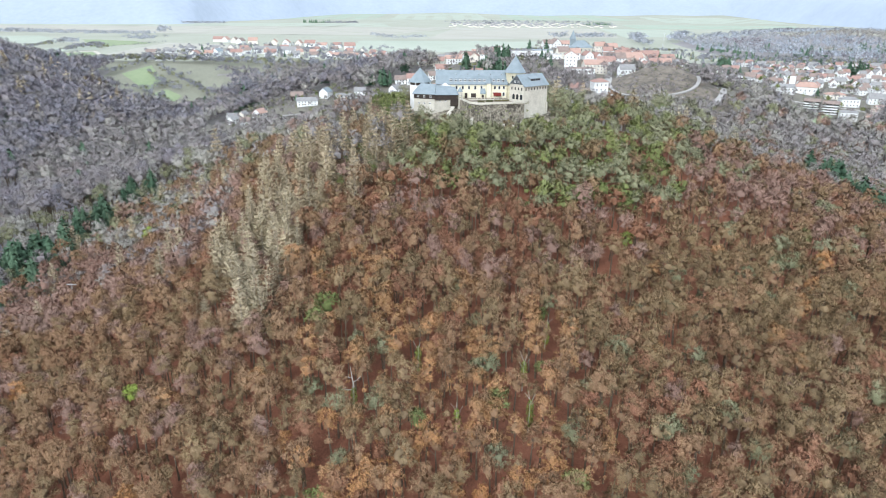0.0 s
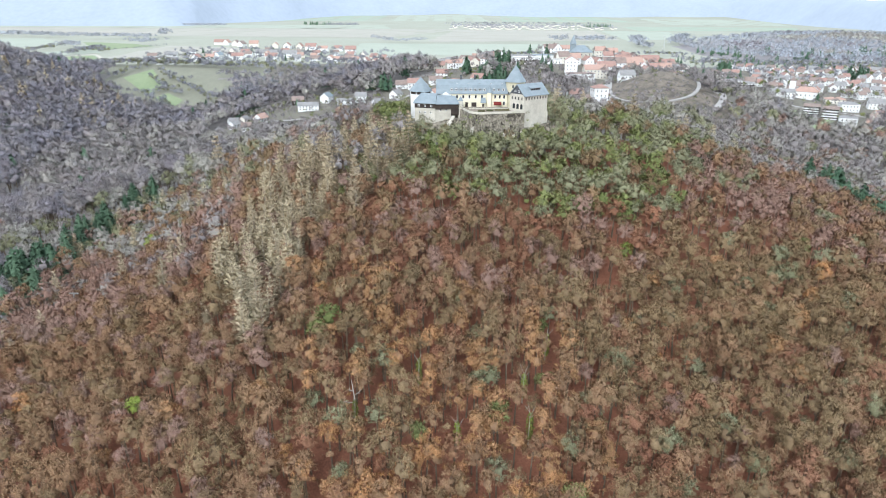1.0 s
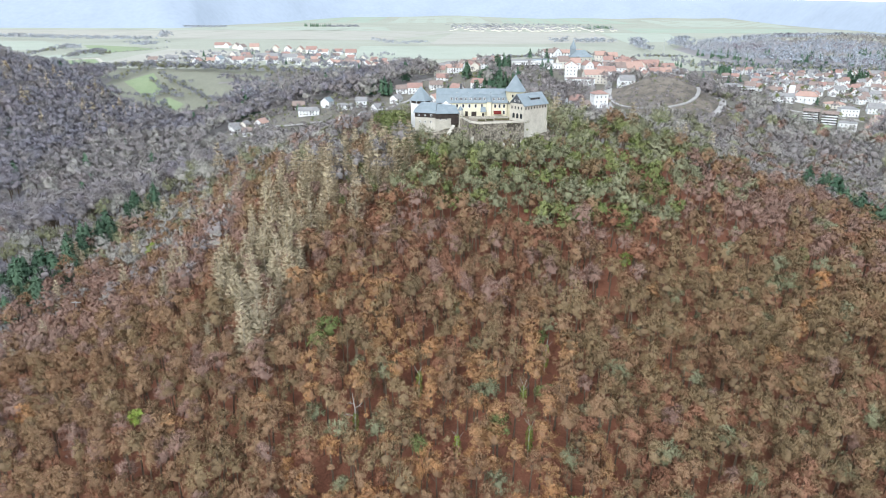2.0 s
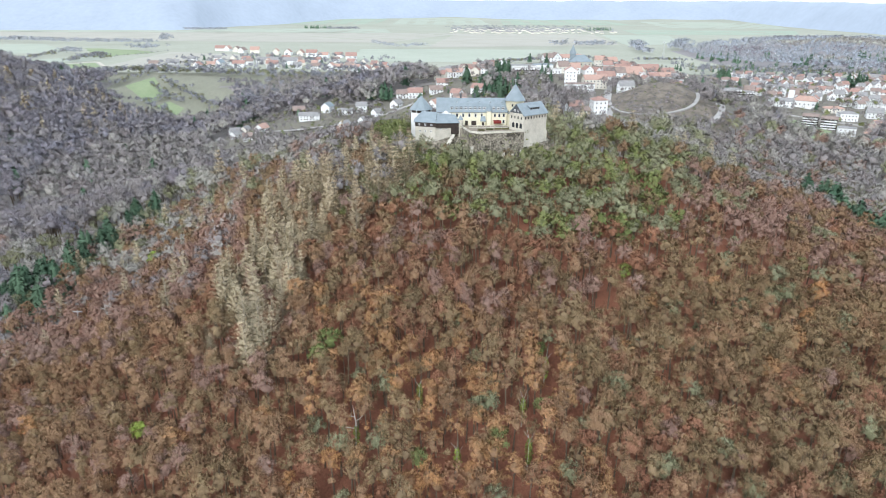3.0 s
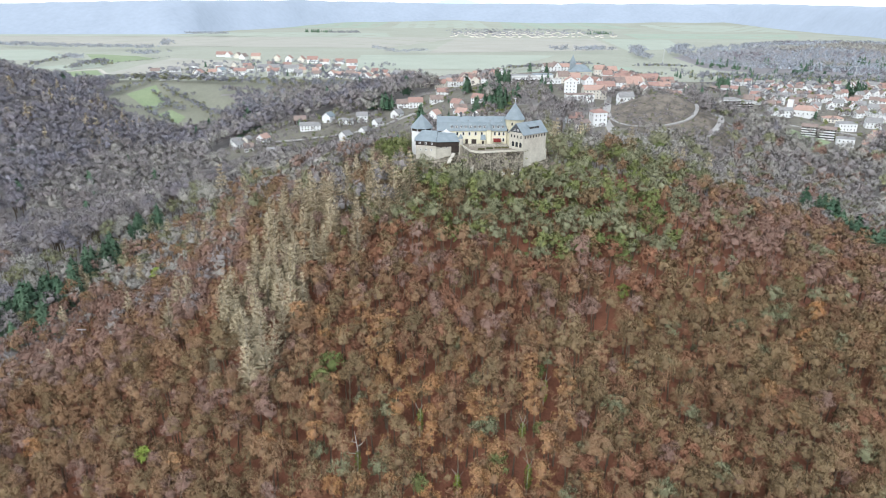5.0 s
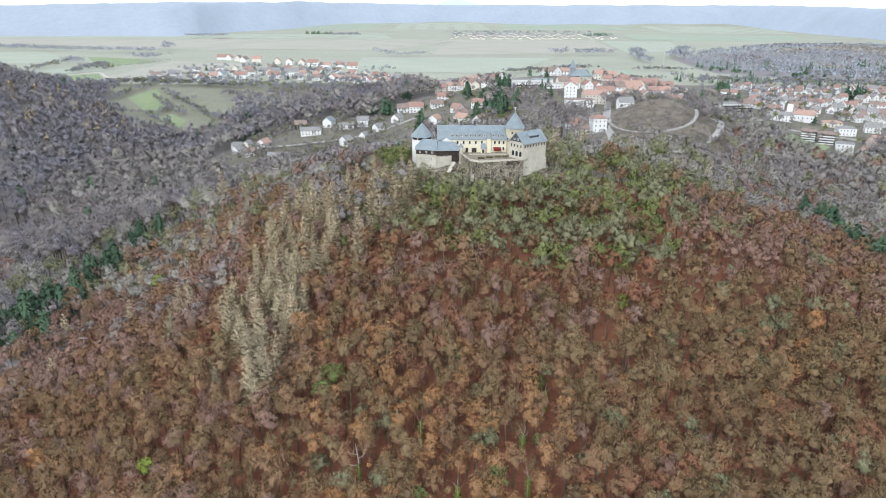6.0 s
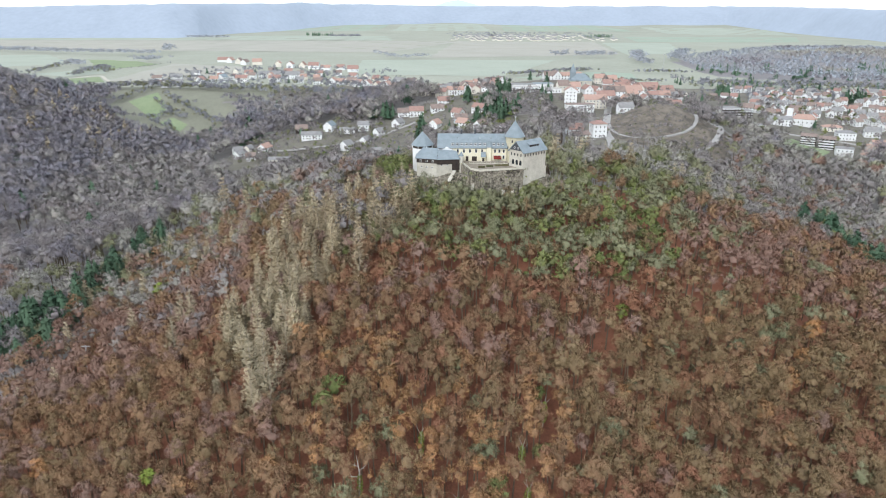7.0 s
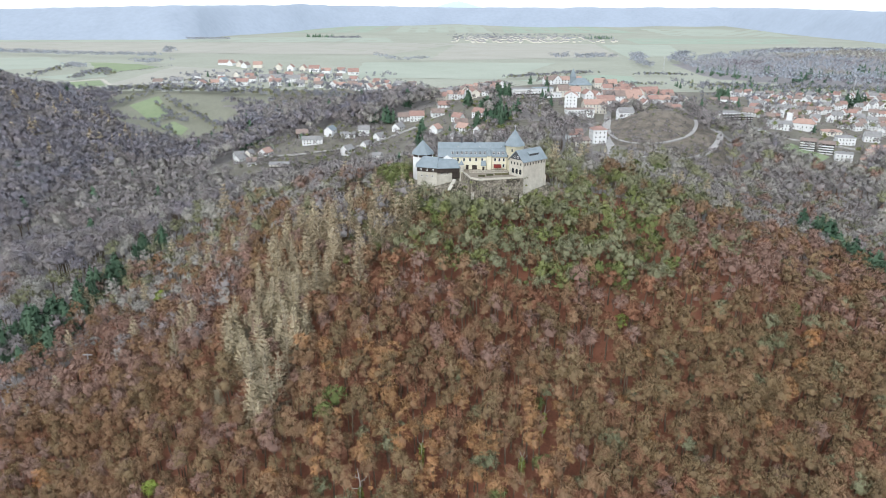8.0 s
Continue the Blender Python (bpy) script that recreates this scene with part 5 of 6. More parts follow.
def stand_mix(x, y):
    """The kinds of tree at a place, with their shares."""
    tone = noise.noise(Vector((x * 0.02, y * 0.02, 0.3)))
    x, y = x + 9 * noise.noise(Vector((x * 0.05, y * 0.05, 8.1))), y + 9 * noise.noise(Vector((x * 0.05, y * 0.05, 3.7)))
    if inside_of(x, y, -212, 304, 15, 24):
        return {"spruce": 0.5, "umber": 0.35, "sage": 0.15}
    if abs(x - 231 + 0.19 * (y - 320)) < 6 and 310 < y < 384:
        return {"spruce": 0.85, "ivy": 0.15}
    if inside_of(x, y, -64, 247, 19, 55):
        return {"larch": 0.72, "rust": 0.16, "russet": 0.06, "brown": 0.06}
    if inside_of(x, y, -40, 284, 24, 34):
        return {"larch": 0.55, "umber": 0.15, "russet": 0.2, "brown": 0.1}
    if inside_of(x, y, -52, 326, 34, 26):
        return {"tan": 0.3, "umber": 0.16, "sage": 0.26, "russet": 0.2, "larch": 0.08}
    if inside_of(x, y, 33, 286, 74, 36) or inside_of(x, y, -20, 308, 22, 22):
        return {"ivy": 0.38, "sage": 0.52, "brown": 0.05, "olive": 0.05}
    if x < -238 and y < 345:
        return {"russet": 0.3, "umber": 0.45, "mauve": 0.25}
    if abs(x + 236 - 0.7 * (y - 324)) < 15 and y < 470:
        return {"tan": 0.5, "sage": 0.3, "umber": 0.2}
    if x < -251 + 0.7 * (y - 324) and y < 470:
        return {"umber": 0.56, "mauve": 0.34, "tan": 0.1}
    if x < -230 and y > 470:
        if inside_of(x, y, -385, 690, 75, 90):
            return {"larch": 0.15, "mauve": 0.6, "grey": 0.25}
        if x > -320 and y < 640:
            return {"tan": 0.36, "umber": 0.34, "grey": 0.28, "spruce": 0.02}
        return {"mauve": 0.6, "umber": 0.22, "grey": 0.16, "spruce": 0.02}
    if x < -205 - 0.05 * y:
        return {"umber": 0.7, "mauve": 0.2, "tan": 0.1}
    if y > 420 and x < 40:
        if y < 610:
            return {"tan": 0.36, "umber": 0.44, "grey": 0.18, "spruce": 0.02}
        if tone > 0.05:
            return {"mauve": 0.45, "umber": 0.55}
        return {"umber": 0.56, "tan": 0.3, "grey": 0.1, "spruce": 0.04}
    if 55 < x < 120 and 285 < y < 345:
        return {"olive": 0.16, "sage": 0.54, "ivy": 0.24, "brown": 0.06}
    if 40 < x < 170 and 330 < y < 470:
        return {"sage": 0.42, "tan": 0.34, "umber": 0.14, "larch": 0.05, "ivy": 0.05}
    if x < -88 - 0.1 * (y - 230) and y > 225:
        if y > 318 and x > -215 + 0.9 * (y - 380):
            return {"tan": 0.3, "sage": 0.24, "brown": 0.14, "russet": 0.22, "larch": 0.1}
        return {"russet": 0.64, "umber": 0.06, "brown": 0.23, "tan": 0.03, "larch": 0.04}
    if x > 175 and 385 < y < 520:
        return {"umber": 0.3, "tan": 0.38, "russet": 0.17, "sage": 0.15}
    if x > 175 and y > 385:
        return {"mauve": 0.12, "umber": 0.34, "tan": 0.42, "sage": 0.12}
    if y > 470:
        return {"umber": 0.5, "grey": 0.25, "tan": 0.2, "sage": 0.05}
    if y > 345:
        return {"umber": 0.3, "tan": 0.22, "sage": 0.22, "russet": 0.26}
    if x > 72 and y > 255 + 0.12 * (x - 72):
        return {"russet": 0.54, "brown": 0.2, "rust": 0.06, "sage": 0.1, "olive": 0.1}
    if inside_of(x, y, 8, 243, 78, 32):
        return {"rust": 0.3 + 0.2 * tone, "russet": 0.26, "brown": 0.26, "olive": 0.18}
    if x < -42:
        return {"brown": 0.52, "russet": 0.14, "rust": 0.08, "olive": 0.23, "orange": 0.03}
    if x < 42:
        return {"orange": 0.34 + 0.25 * max(tone, -0.6), "olive": 0.24, "brown": 0.26, "rust": 0.12, "sage": 0.04, "ivy": 0.02}
    return {"olive": 0.54, "brown": 0.2, "russet": 0.02, "rust": max(0.03, 0.13 + 0.4 * tone), "orange": 0.02, "sage": 0.1}


def scatter(x0, x1, y0, y1, gap):
    xs, ys = np.meshgrid(np.arange(x0, x1, gap), np.arange(y0, y1, gap * 0.9))
    xs = xs + (np.arange(xs.shape[0]) % 2)[:, None] * gap / 2
    xs, ys = (xs + trng.uniform(-0.36, 0.36, xs.shape) * gap).ravel(), (ys + trng.uniform(-0.36, 0.36, ys.shape) * gap).ravel()
    ok = (np.abs(xs) < 0.65 * ys + 38) & woodland(xs, ys)
    return xs[ok], ys[ok]


ROADSIDE = [(104, 440), (112, 458), (121, 476), (140, 472), (165, 478), (192, 494), (214, 520), (228, 548), (233, 575)]


def clear_of_roads(x, y):
    return all((x - a) ** 2 + (y - b) ** 2 > 8 ** 2 for a, b in ROADSIDE)


IVY_STEMS = [(33.5, 191.1), (24.1, 172.2), (24.4, 157.7), (3.7, 153.5), (-7.5, 173.6)]
SINGLES = IVY_STEMS + [(-91, 167), (69, 234), (152, 260), (-80, 201), (-152, 320), (54, 213), (-30, 148), (-25.5, 161)]   # trees that stand out, with room in front
stands = {}   # (range name, kind) -> rows of x, y, z, size, turn, tint
picked = []   # the trees nearest to the drone's foot of the hill


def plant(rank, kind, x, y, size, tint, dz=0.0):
    # the haze-tinted grey is kept for trees beyond y 800
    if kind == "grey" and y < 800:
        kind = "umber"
    stands.setdefault((rank, kind), []).append((x, y, gz(x, y) + dz, size, trng.uniform(0, 6.28), tint))


def stand_tone(x, y):
    """Neighbouring trees share much of their tone."""
    return (0.5 + 0.8 * noise.noise(Vector((x / 60, y / 60, 4.2))) + 0.26 * trng.uniform()) % 1.0


def choose(mix):
    names, w = list(mix), np.array(list(mix.values()), float)
    return names[trng.choice(len(names), p=w / w.sum())]


for rank, y0, y1, gap in (("near", 122, 238, 5.1), ("middle", 238, 500, 6.0), ("distant", 500, 960, 8.2)):
    for x, y in zip(*scatter(-720, 720, y0, y1, gap)):
        if not clear_of_roads(x, y):
            continue
        if any(abs(x - a) < 3.6 and -7 < y - b < 3.5 for a, b in SINGLES):
            continue
        if y < 258 and x > 30 and noise.noise(Vector((x / 9, y / 9, 1.4))) > 0.47:
            continue
        size = trng.uniform(0.74, 1.26)
        kind = choose(stand_mix(x, y))
        size *= 1.2 if rank == "distant" else 1.0
        valley = rank == "middle" and (x < -228 + 0.55 * max(y - 345, 0) or y > 405)
        if valley:
            if trng.uniform() < 0.42 and kind != "spruce":
                continue
            size *= 1.35
        elif x > 45 and y < 260:
            size *= 1.1
        if y > 815 and -440 < x < -60:
            size *= 0.62
        if ((x - 112) / 30) ** 2 + ((y - 588) / 34) ** 2 < 1:
            size *= 0.6
        if 48 < x < 135 and 600 < y < 705:
            size *= 0.5
        if any((x - a) ** 2 + (y - b) ** 2 < 34 ** 2 for a, b in ROADSIDE):
            size *= 0.8 if x > 215 else (0.34 if y < 480 and x > 132 else 0.6)
        if ((x - 17) / 70) ** 2 + ((y - 318) / 50) ** 2 < 1:
            size *= 0.72 if y > 300 else 0.95
        if rank == "near" and y < 196 - 0.0006 * x * x and len(picked) < 290 and abs(x) < 130:
            picked.append((x, y, kind, size))
        else:
            plant("near" if valley and x < -150 or kind in ("larch", "spruce") and y < 420 else rank, kind, x, y, size, stand_tone(x, y))
# undergrowth: low saplings between the trees of the near slope
for x, y in zip(*scatter(-240, 240, 125, 300, 6.8)):
    mix = stand_mix(x, y)
    plant("near_low", choose(mix) if "sage" in mix else ("rust" if trng.uniform() < 0.7 else "brown"), x, y, trng.uniform(0.3, 0.6), trng.uniform())
for x, y in zip(*scatter(-160, 200, 300, 470, 8.0)):
    if ((x - 17) / 50) ** 2 + ((y - 320) / 32) ** 2 > 1 and clear_of_roads(x, y):
        plant("near_low", choose(stand_mix(x, y)), x, y, trng.uniform(0.3, 0.55), trng.uniform())
# scrub on the castle rock
for _ in range(300):
    a = trng.uniform(2.9, 6.5)
    q = trng.uniform(0.98, 1.28)
    x, y = 17 + 43 * q * math.cos(a), 318 + 26 * q * math.sin(a)
    plant("near_low", str(trng.choice(["ivy", "sage", "sage", "sage"])), x, y, trng.uniform(0.35, 0.8), trng.uniform(), trng.uniform(0.0, 1.5))
for x, y in zip(*scatter(-48, 88, 262, 300, 5.4)):
    plant("middle", str(trng.choice(["sage", "ivy", "sage", "olive"])), x, y, trng.uniform(0.5, 0.85), trng.uniform())
for _ in range(45):
    x = trng.uniform(6, 40)
    plant("near_low", str(trng.choice(["ivy", "sage", "sage"])), x, np.interp(x, (6, 15, 38), (303, 296, 300.5)) - trng.uniform(0, 1.2), trng.uniform(0.14, 0.3), trng.uniform(), trng.uniform(2, 13))
for x, y, size in ((-24, 309, 0.8), (-21, 314, 0.9), (-27, 317, 0.95), (-22, 322, 0.9), (-30, 323, 1.0), (-26, 329, 0.9), (-19, 333, 0.9), (54, 309, 0.7), (58, 316, 0.9), (56, 323, 1.0), (60, 330, 1.0)):
    plant("near", ("ivy" if trng.uniform() < 0.5 else "sage") if x < 0 else "sage", x, y, size * 1.35, trng.uniform())
for cx, cy, w, n in ((62, 700, 14, 10), (45, 653, 6, 6), (22, 708, 7, 6), (-73, 699, 6, 5), (-106, 838, 9, 6), (505, 824, 16, 8), (352, 861, 14, 8), (36, 672, 8, 5), (-24, 640, 5, 3), (-60, 700, 6, 4), (-75, 790, 10, 5), (-215, 705, 6, 4)):
    for _ in range(n):
        plant("distant", "spruce", cx + trng.normal() * w * 0.5, cy + trng.normal() * w * 0.4, trng.uniform(0.75, 1.15), trng.uniform())
for x, y in [(-25, 598), (-21, 586), (-26, 592), (27, 603), (46, 640), (52, 636), (57, 630), (63, 626), (68, 632), (44, 628), (52, 622)]:
    plant("distant", "spruce", x, y, trng.uniform(0.7, 1.05), trng.uniform())
for x, y in [(37, 625), (41, 620), (49, 632), (30, 621), (38, 635), (59, 613), (54, 615), (49, 629), (48, 607), (45, 612), (51, 631), (52, 613), (40, 641), (55, 615), (50, 605)]:
    plant("distant", "spruce", x, y, trng.uniform(0.7, 1.0), trng.uniform())
# rows of spruces on both flanks
for x0, y0, x1, y1, n in ((-217, 288, -204, 324, 24), (-203, 338, -196, 370, 15), (-193, 384, -187, 402, 8), (232, 316, 221, 382, 22)):
    for k in range(n):
        u = (k + trng.uniform()) / n
        plant("near", "spruce", x0 + (x1 - x0) * u + trng.normal() * 3.2, y0 + (y1 - y0) * u + trng.normal() * 2.5, trng.uniform(0.85, 1.45), trng.uniform())
# single marked trees
for kind, x, y, size in (("lime", -91, 167, 1.0), ("lime", 69, 234, 1.0), ("ivy", 152, 260, 1.1), ("larch", -80, 201, 0.72), ("lime", -152, 320, 1.15), ("sage", 54, 213, 0.85), ("orange", -30, 148, 1.15), ("lime", 45, 262, 0.6),
                         ("orange", -16, 200, 1.0), ("orange", -38, 165, 1.05), ("larch", 1, 176, 0.6), ("orange", 20, 210, 1.0), ("orange", -30, 215, 1.1), ("larch", -84, 207, 0.62), ("larch", -68, 191, 0.55)):
    picked.append((x, y, kind, size))
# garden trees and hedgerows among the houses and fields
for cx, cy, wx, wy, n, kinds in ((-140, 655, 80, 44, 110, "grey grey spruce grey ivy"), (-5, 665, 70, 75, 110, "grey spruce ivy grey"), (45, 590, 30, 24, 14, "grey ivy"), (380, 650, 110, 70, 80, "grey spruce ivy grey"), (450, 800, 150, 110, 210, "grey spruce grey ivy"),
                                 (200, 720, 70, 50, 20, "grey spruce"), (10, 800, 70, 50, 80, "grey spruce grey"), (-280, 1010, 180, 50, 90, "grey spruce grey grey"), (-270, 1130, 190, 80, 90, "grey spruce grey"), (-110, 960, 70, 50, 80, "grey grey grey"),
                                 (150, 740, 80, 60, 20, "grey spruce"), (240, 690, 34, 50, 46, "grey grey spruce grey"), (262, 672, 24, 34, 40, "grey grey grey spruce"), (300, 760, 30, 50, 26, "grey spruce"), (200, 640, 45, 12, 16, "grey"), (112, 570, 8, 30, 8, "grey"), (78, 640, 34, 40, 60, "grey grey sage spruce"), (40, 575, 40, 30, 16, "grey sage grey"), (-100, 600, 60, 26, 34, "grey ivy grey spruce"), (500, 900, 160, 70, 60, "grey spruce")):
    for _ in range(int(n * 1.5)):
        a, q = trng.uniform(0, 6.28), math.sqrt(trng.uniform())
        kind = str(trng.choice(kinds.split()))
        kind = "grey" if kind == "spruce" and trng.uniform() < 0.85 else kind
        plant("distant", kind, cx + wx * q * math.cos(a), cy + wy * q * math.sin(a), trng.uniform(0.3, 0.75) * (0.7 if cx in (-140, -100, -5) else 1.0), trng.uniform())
for x0, y0, x1, y1, n, size in ((-436, 884, -414, 945, 20, 0.4), (-390, 890, -328, 840, 22, 0.38), (-384, 914, -280, 820, 40, 0.42), (-380, 832, -350, 858, 12, 0.4), (-476, 934, -396, 968, 40, 0.55), (-366, 826, -330, 800, 16, 0.45), (-215, 692, -60, 703, 36, 0.32), (-140, 622, -60, 640, 40, 0.3), (-150, 610, -70, 626, 34, 0.28), (-120, 655, -60, 668, 26, 0.3), (-200, 668, -150, 700, 22, 0.4), (-110, 690, -60, 720, 26, 0.45), (-180, 615, -130, 600, 22, 0.4), (-205, 612, -160, 625, 16, 0.35),
                                (-1240, 1810, -960, 1685, 110, 0.8), (-960, 1680, -690, 1620, 90, 0.75), (-687, 1107, -744, 1352, 60, 0.55), (-740, 1340, -684, 1269, 30, 0.6), (-593, 1071, -629, 1244, 60, 0.6), (-625, 1240, -568, 1130, 30, 0.6), (-584, 1174, -542, 1356, 16, 0.3),
                                (-643, 1416, -595, 1402, 30, 0.7), (-702, 1708, -692, 1708, 8, 1.3), (-620, 955, -520, 935, 40, 0.5), (-180, 1700, -106, 1501, 26, 0.6), (-106, 1505, -45, 1541, 20, 0.6), (255, 1573, 275, 1575, 10, 1.0), (300, 1580, 380, 1590, 30, 0.9),
                                (101, 1105, 263, 1236, 90, 0.6), (456, 1647, 413, 1464, 60, 0.8), (411, 1464, 411, 1374, 30, 0.7), (347, 1226, 433, 1223, 30, 0.6), (486, 1464, 560, 1620, 60, 0.9), (-400, 955, -250, 925, 60, 0.5), (-240, 915, -130, 890, 40, 0.5), (235, 1040, 330, 1030, 40, 0.5), (380, 1010, 640, 990, 80, 0.7)):
    for k in range(n * 2):
        u = (k + trng.uniform()) / n / 2
        w = (3 + 0.003 * y0) * (0.5 if x0 < -300 and y0 < 1000 else 1.0)
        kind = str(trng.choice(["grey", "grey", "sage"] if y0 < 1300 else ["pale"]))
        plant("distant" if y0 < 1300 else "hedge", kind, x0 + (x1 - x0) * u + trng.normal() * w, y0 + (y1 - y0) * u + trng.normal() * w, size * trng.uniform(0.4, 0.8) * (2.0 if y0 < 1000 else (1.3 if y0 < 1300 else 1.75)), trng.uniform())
# copses on the plain
for cx, cy, wx, wy, n, kind in ((-920, 2650, 80, 30, 110, "pale"), (-415, 2800, 70, 22, 80, "grey"), (-560, 3050, 60, 20, 40, "spruce"), (-1500, 3150, 320, 30, 120, "grey"), (330, 3160, 330, 60, 110, "grey"), (340, 2860, 320, 220, 120, "pale"), (640, 2900, 60, 50, 40, "spruce"), (200, 2900, 30, 14, 18, "grey")):
    for _ in range(n):
        plant("hedge", kind, cx + trng.uniform(-wx, wx), cy + trng.uniform(-wy, wy), trng.uniform(0.7, 1.1), 0.4 + 0.2 * trng.uniform())
# scrub and bare trees on the knoll
for _ in range(420):
    a, q = trng.uniform(0, 6.28), math.sqrt(trng.uniform())
    x, y = 180 + 52 * q * math.cos(a), 545 + 72 * q * math.sin(a)
    if clear_of_roads(x, y):
        plant("distant", str(trng.choice(["grey", "grey", "grey", "sage"])), x, y, trng.uniform(0.1, 0.36), trng.uniform())
for _ in range(70):
    u = trng.uniform()
    plant("distant", "grey", 150 + 100 * u + trng.normal() * 4, 626 + 12 * math.sin(3 * u) + trng.normal() * 9, trng.uniform(0.7, 1.15), 0.3 + 0.3 * trng.uniform())
for _ in range(60):
    u = trng.uniform()
    plant("distant", str(trng.choice(["grey", "grey", "sage"])), 150 + 80 * u + trng.normal() * 3, 484 + 40 * u * u + trng.normal() * 3, trng.uniform(0.25, 0.5), trng.uniform())

for _ in range(34):
    u = trng.uniform()
    plant("distant", "grey", 208 + 16 * math.sin(2.6 * u) + trng.normal() * 2.0, 532 + 84 * u, trng.uniform(0.65, 1.05), 0.3 + 0.2 * trng.uniform())
for _ in range(70):
    a, q = trng.uniform(0, 6.28), trng.uniform(0.55, 1.05)
    plant("distant", str(trng.choice(["grey", "grey", "sage"])), -130 + 86 * q * math.cos(a), 645 + 58 * q * math.sin(a), trng.uniform(0.3, 0.55), trng.uniform())
for cx, cy, wx, wy, n in ((-140, 655, 84, 46, 260), (-5, 665, 72, 80, 330), (-90, 590, 70, 30, 120), (360, 650, 90, 70, 240), (470, 790, 150, 130, 420), (-280, 1010, 180, 60, 200), (110, 580, 30, 40, 60), (10, 790, 80, 60, 120)):
    for _ in range(n):
        a, q = trng.uniform(0, 6.28), math.sqrt(trng.uniform())
        plant("hedge", str(trng.choice(["grey", "grey", "sage", "ivy", "grey"])), cx + wx * q * math.cos(a), cy + wy * q * math.sin(a), trng.uniform(0.1, 0.3), trng.uniform())
for _ in range(420):
    x, y = trng.uniform(340, 760), trng.uniform(928, 1030)
    plant("hedge", "spruce" if trng.uniform() < 0.15 else str(trng.choice(["grey", "sage", "grey"])), x, y, trng.uniform(0.5, 0.95), trng.uniform())
for _ in range(150):
    x = trng.uniform(-430, -60)
    y = np.interp(x, (-430, -250, -60), (935, 925, 860)) + abs(trng.normal()) * 45
    plant("distant", str(trng.choice(["grey", "grey", "sage"])), x, y, trng.uniform(0.4, 0.75), 0.2 + 0.5 * trng.uniform())
# the wooded slope across the eastern valley
for y in np.arange(1000, 1660, 11.0):
    for x in np.arange(420, 1440, 11.0):
        px, py = x + trng.uniform(-6, 6), y + trng.uniform(-7, 7)
        if not woodland(np.array(px), np.array(py)) or py < 990 or px > 0.76 * py:
            continue
        patch_tone = noise.noise(Vector((px / 170, py / 170, 2)))
        strip = 1130 + 40 * math.sin(px / 90) < py < 1330 + 50 * math.sin(px / 70 + 1)
        if strip and noise.noise(Vector((px / 60, py / 60, 7))) > 0.0 and trng.uniform() < 0.4:
            kind = "spruce"
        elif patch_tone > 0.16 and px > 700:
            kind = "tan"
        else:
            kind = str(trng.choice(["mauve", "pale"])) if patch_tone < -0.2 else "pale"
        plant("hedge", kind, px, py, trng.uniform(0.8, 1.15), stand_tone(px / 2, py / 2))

RANKS = {"near": NEAR, "near_low": LOW, "middle": MIDDLE, "distant": DISTANT, "hedge": HEDGE}
WOODS = {"near": "woodland", "near_low": "undergrowth", "middle": "woodland", "distant": "far_woodland", "hedge": "hedgerow"}
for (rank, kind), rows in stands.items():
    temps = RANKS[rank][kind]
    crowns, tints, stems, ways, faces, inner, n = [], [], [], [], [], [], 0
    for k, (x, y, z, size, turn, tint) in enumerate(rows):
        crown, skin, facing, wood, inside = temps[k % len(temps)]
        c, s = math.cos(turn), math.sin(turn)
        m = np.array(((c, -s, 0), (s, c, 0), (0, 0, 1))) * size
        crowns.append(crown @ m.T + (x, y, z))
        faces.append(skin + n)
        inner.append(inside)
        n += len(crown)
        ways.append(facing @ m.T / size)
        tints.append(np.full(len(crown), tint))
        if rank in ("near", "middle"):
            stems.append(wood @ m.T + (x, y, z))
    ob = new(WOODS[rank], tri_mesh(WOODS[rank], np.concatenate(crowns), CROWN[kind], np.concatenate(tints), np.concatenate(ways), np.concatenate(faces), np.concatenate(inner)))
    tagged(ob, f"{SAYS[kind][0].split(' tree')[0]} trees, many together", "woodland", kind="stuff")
    if stems:
        tagged(new("tree_trunks", tri_mesh("tree_trunks", np.concatenate(stems), BARK_PALE if kind == "larch" else BARK)), "dark trunks and limbs of the woodland trees", "trunks", kind="stuff")

models = {}
for k, (x, y, kind, size) in enumerate(picked):
    key = (kind, k % len(NEAR[kind]))
    if key not in models:
        crown, skin, facing, wood, inside = NEAR[kind][key[1]]
        models[key] = (tri_mesh("crown", crown, CROWN[kind], None, facing, skin, inside), tri_mesh("trunk", wood, BARK_PALE if kind == "larch" else BARK))
    ob = thing("tree", pose(x, y, gz(x, y), 0, 0, float(trng.uniform(0, 360))) @ Matrix.Scale(size, 4), *SAYS[kind], "trees on the near slope")
    shared("trunk", models[key][1], ob, Matrix())
    shared("crown", models[key][0], ob, Matrix())


def ivy_coat(seed, count, low, high, girth):
    """Ivy leaves clinging round a stem, thickest in the middle."""
    r = np.random.default_rng(seed)
    u, a = r.uniform(size=count), r.uniform(0, 6.28, count)
    out = girth * np.sqrt(r.uniform(size=count)) * (0.45 + np.sin(np.pi * u) ** 0.7)
    p = np.stack([np.cos(a) * out + 0.3, np.sin(a) * out, low + (high - low) * u], 1)
    facing = np.stack([np.cos(a), np.sin(a), np.full(count, 0.7)], 1)
    facing /= np.linalg.norm(facing, axis=1, keepdims=True)
    tri, ways = sprays(p, r.normal(size=(count, 3)) + (0, 0, -0.4), 0.6, 0.45, r, facing)
    return tri_mesh("ivy", tri, LIME, np.full(len(tri), 0.25), ways)


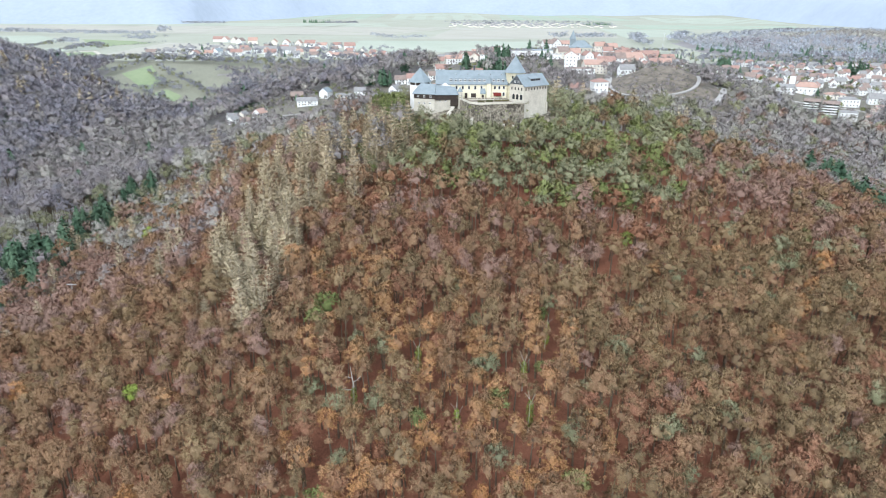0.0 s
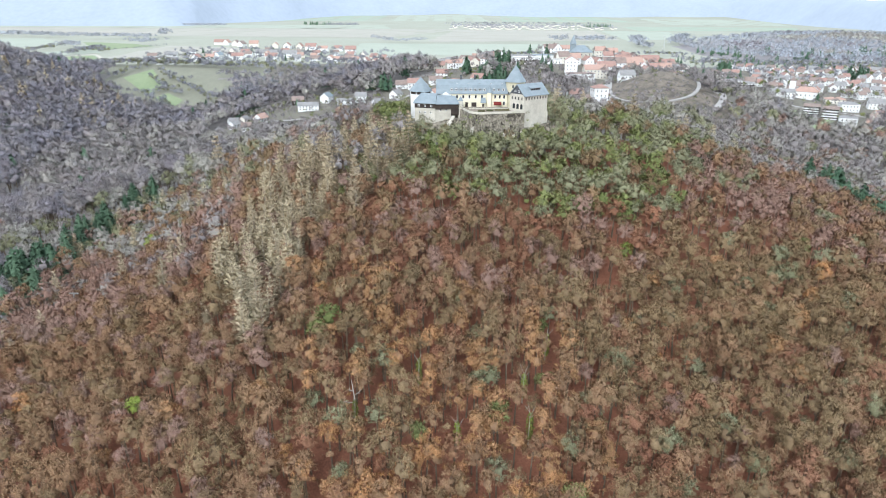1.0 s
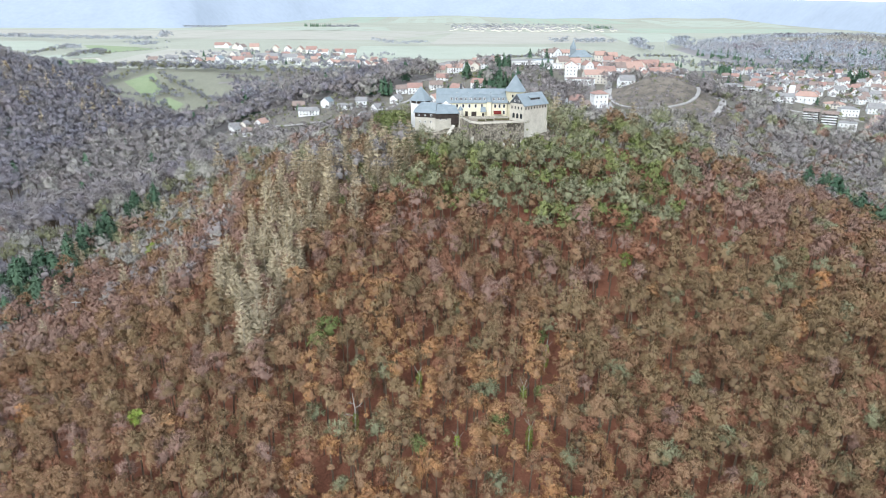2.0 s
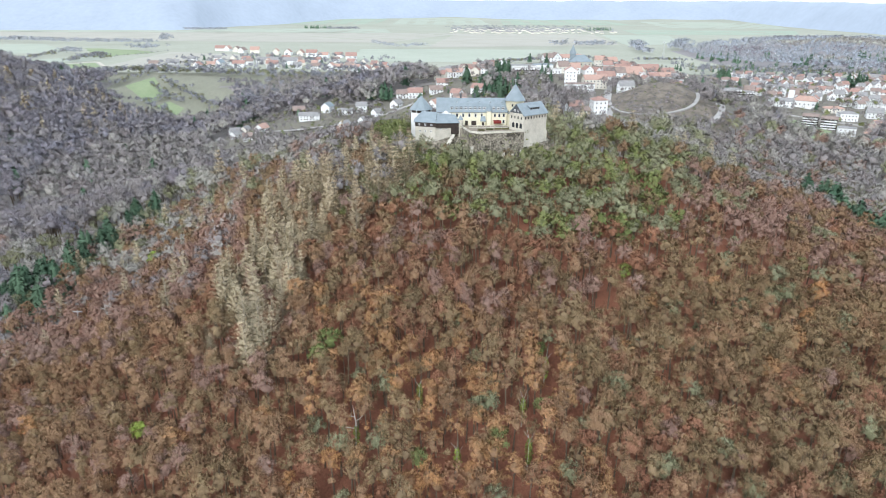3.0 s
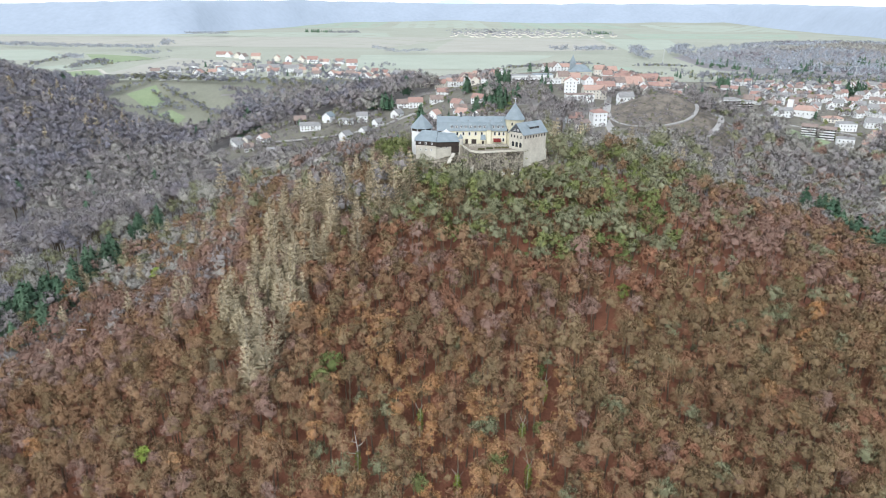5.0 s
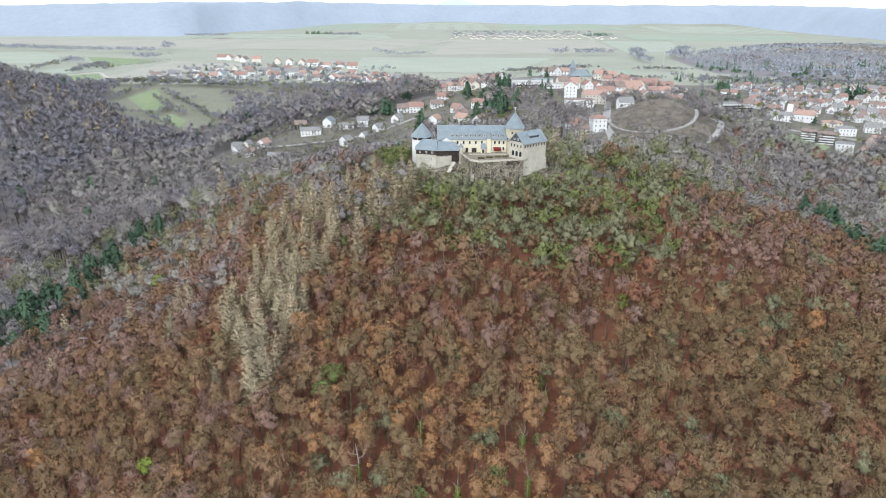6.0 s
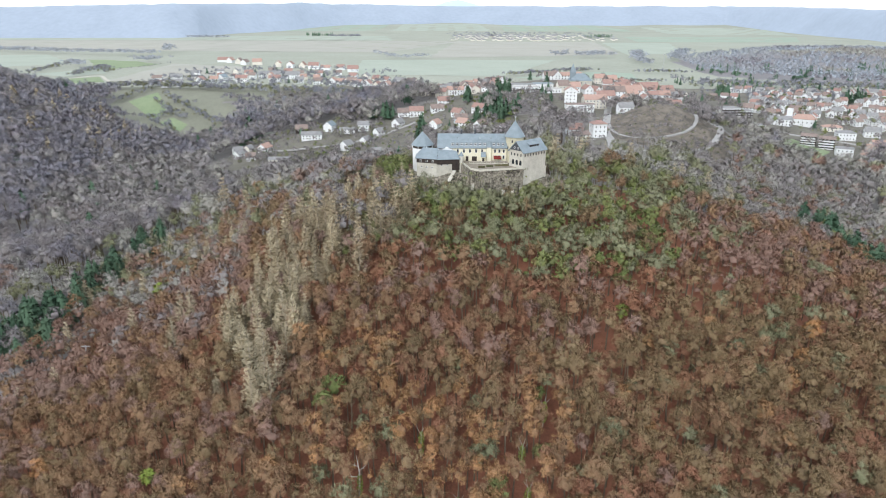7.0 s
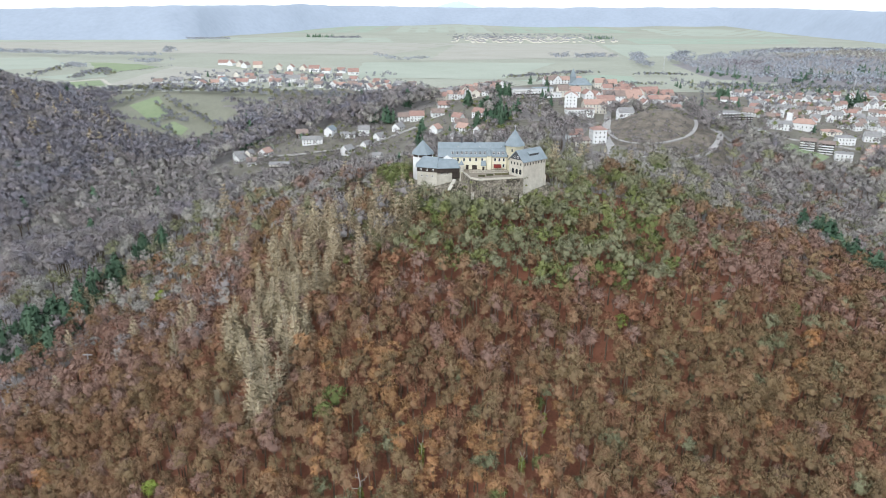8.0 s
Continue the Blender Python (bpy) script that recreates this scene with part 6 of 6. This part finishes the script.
def dead_tree(x, y):
    ob = thing("dead_tree", pose(x, y, gz(x, y)), "bleached dead tree with forked branches and ivy on its trunk", "tree")
    shared("trunk", tri_mesh("trunk", np.concatenate([limb((0, 0, -1), (0.35, 0, 9), 0.36, 0.24, 7), limb((0.35, 0, 9), (0.0, 0, 12), 0.24, 0.15, 6), limb((0.0, 0, 12), (-0.35, 0, 15), 0.15, 0.05, 5)]), BARK_PALE), ob, Matrix())
    for z, a, reach, rise in ((7.2, 3.3, 3.8, 0.25), (9.6, 0.1, 2.3, 0.8), (11.0, 3.0, 1.9, 0.15), (8.4, 5.2, 2.0, 0.6)):
        c, q = math.cos(a), math.sin(a)
        mid = (0.2 + reach * 0.55 * c, reach * 0.55 * q, z + reach * rise * 0.4)
        tip = (0.2 + reach * c, reach * q, z + reach * rise)
        fork = (0.2 + reach * 0.9 * math.cos(a - 0.5), reach * 0.9 * math.sin(a - 0.5), z + reach * rise * 0.3 + 0.5)
        wood = np.concatenate([limb((0.2, 0, z), mid, 0.16, 0.11, 5), limb(mid, tip, 0.11, 0.05, 4), limb(mid, fork, 0.07, 0.04, 4)])
        shared("branch", tri_mesh("branch", wood, BARK_PALE), ob, Matrix())
    shared("ivy", ivy_coat(31, 260, 0.5, 8.0, 0.75), ob, Matrix())


dead_tree(-25.5, 161)


def ivy_stem(seed, x, y, tall):
    """A slender bare tree whose stem is clad in ivy."""
    ob = thing("ivy_clad_tree", pose(x, y, gz(x, y)), "slender bare tree with a fresh green coat of ivy", "tree", "ivy-clad trees")
    wood = [limb((0, 0, -1), (0.3, 0, tall * 0.8), 0.24, 0.12, 6)]
    for k in range(5):
        a = 1.3 * k + seed
        foot = (0.3, 0, tall * (0.6 + 0.05 * k))
        wood.append(limb(foot, (0.3 + 1.8 * math.cos(a), 1.8 * math.sin(a), tall * (0.85 + 0.04 * k)), 0.08, 0.025, 4))
    shared("trunk", tri_mesh("trunk", np.concatenate(wood), BARK_PALE), ob, Matrix())
    shared("ivy", ivy_coat(seed, 300, 1.5, tall * 0.82, 0.85), ob, Matrix())


for k, (x, y) in enumerate(IVY_STEMS):
    ivy_stem(40 + k, x, y, 11.5 + 0.8 * (k % 3))


# ---- far distance ----
def far_village():
    r = random.Random(5)
    bm = bmesh.new()
    for i in range(210):
        x, y = 20 + 640 * r.betavariate(1.4, 1.8), r.uniform(2500, 3150)
        z = gz(x, y)
        l, w, h = r.uniform(8, 13), r.uniform(7, 10), r.uniform(3, 5)
        box(bm, x - l / 2, x + l / 2, y - w / 2, y + w / 2, z - 2, z + h)
    tagged(part("far_village", bm, CREAM, None), "far village of pale houses on the plain", "village", kind="stuff")
    bm = bmesh.new()
    r = random.Random(5)
    for i in range(210):
        x, y = 20 + 640 * r.betavariate(1.4, 1.8), r.uniform(2500, 3150)
        z = gz(x, y)
        l, w, h = r.uniform(8, 13), r.uniform(7, 10), r.uniform(3, 5)
        slab(bm, [(x - l / 2, y - w / 2 - 0.4, z + h), (x + l / 2, y - w / 2 - 0.4, z + h), (x + l / 2, y, z + h + 3), (x - l / 2, y, z + h + 3)], 0.3)
    tagged(part("far_village_roofs", bm, TILE_GREY, None), "brown roofs of the far village", "village", kind="stuff")


far_village()


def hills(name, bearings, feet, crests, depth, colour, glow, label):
    """A long wooded ridge on the horizon, its distance haze put in as pale colour and emission: foot and crest by
    bearing.
    """
    m = surface(name + "_hazed_woods", tuple(c * 0.85 for c in colour), tuple(min(1, c * 1.12) for c in colour), 0.006, 0.05, 1.0, 0.0)
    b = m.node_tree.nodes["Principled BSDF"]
    # glow adds the pale veil of haze over the ridge
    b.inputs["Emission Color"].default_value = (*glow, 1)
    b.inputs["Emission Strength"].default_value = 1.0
    us = np.arange(bearings[0], bearings[-1], 0.006)
    steps = 14
    verts, faces = [], []
    for k in range(steps + 1):
        v = k / steps
        for u in us:
            y0 = np.interp(u, bearings, feet) + (190 * noise.noise(Vector((u * 11, 3, 0))) - 60) * float(np.clip((0.55 - abs(u)) / 0.25, 0.1, 1.0))
            y = y0 + depth * v
            top = 192 + (np.interp(u, bearings, crests) - 192) * (y0 + depth) / 4300 + 5 * noise.noise(Vector((u * 22, 1, 2))) + 2.5 * noise.noise(Vector((u * 70, 1, 5)))
            low = gz(u * y0, y0) - 4
            prof = math.sin(min(v * 1.3, 1) * math.pi / 2) ** 1.2
            wob = 7 * noise.noise(Vector((u * 40, v * 4, 6))) * math.sin(math.pi * min(v * 1.1, 1))
            verts.append((u * y, y, low + (top - low) * prof + wob))
    n = len(us)
    for k in range(steps):
        for j in range(n - 1):
            faces.append((k * n + j, k * n + j + 1, (k + 1) * n + j + 1, (k + 1) * n + j))
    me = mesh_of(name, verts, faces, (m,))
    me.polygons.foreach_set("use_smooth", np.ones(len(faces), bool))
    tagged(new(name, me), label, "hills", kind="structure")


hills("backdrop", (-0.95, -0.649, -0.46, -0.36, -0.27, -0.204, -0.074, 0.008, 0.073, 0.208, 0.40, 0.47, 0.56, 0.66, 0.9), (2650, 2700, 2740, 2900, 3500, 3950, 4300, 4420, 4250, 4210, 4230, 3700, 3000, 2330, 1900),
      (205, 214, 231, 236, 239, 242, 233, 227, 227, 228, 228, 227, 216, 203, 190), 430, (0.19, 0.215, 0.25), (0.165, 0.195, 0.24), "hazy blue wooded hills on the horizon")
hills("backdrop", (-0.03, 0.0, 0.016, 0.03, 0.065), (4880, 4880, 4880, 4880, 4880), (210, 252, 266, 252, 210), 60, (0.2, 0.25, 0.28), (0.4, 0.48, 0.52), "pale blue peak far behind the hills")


def mast(x, y, h):
    z = gz(x, y)
    ob = thing("power_pylon", pose(x, y, z), "slim pale steel power pylon with cross arms", "pylon", "pylons")
    bm = bmesh.new()
    for sx in (-1, 1):
        slab(bm, [(sx * 1.6 - 0.15, 0, 0), (sx * 1.6 + 0.15, 0, 0), (0.12, 0, h), (-0.12, 0, h)], 0.2)
    part("leg", bm, METAL, ob)
    bm = bmesh.new()
    box(bm, -2.2, 2.2, -0.1, 0.1, h * 0.93, h * 0.96)
    part("cross_arm", bm, METAL, ob)


mast(-165, 268, 15)
mast(461, 947, 30)
mast(546, 904, 30)
mast(397, 1245, 34)
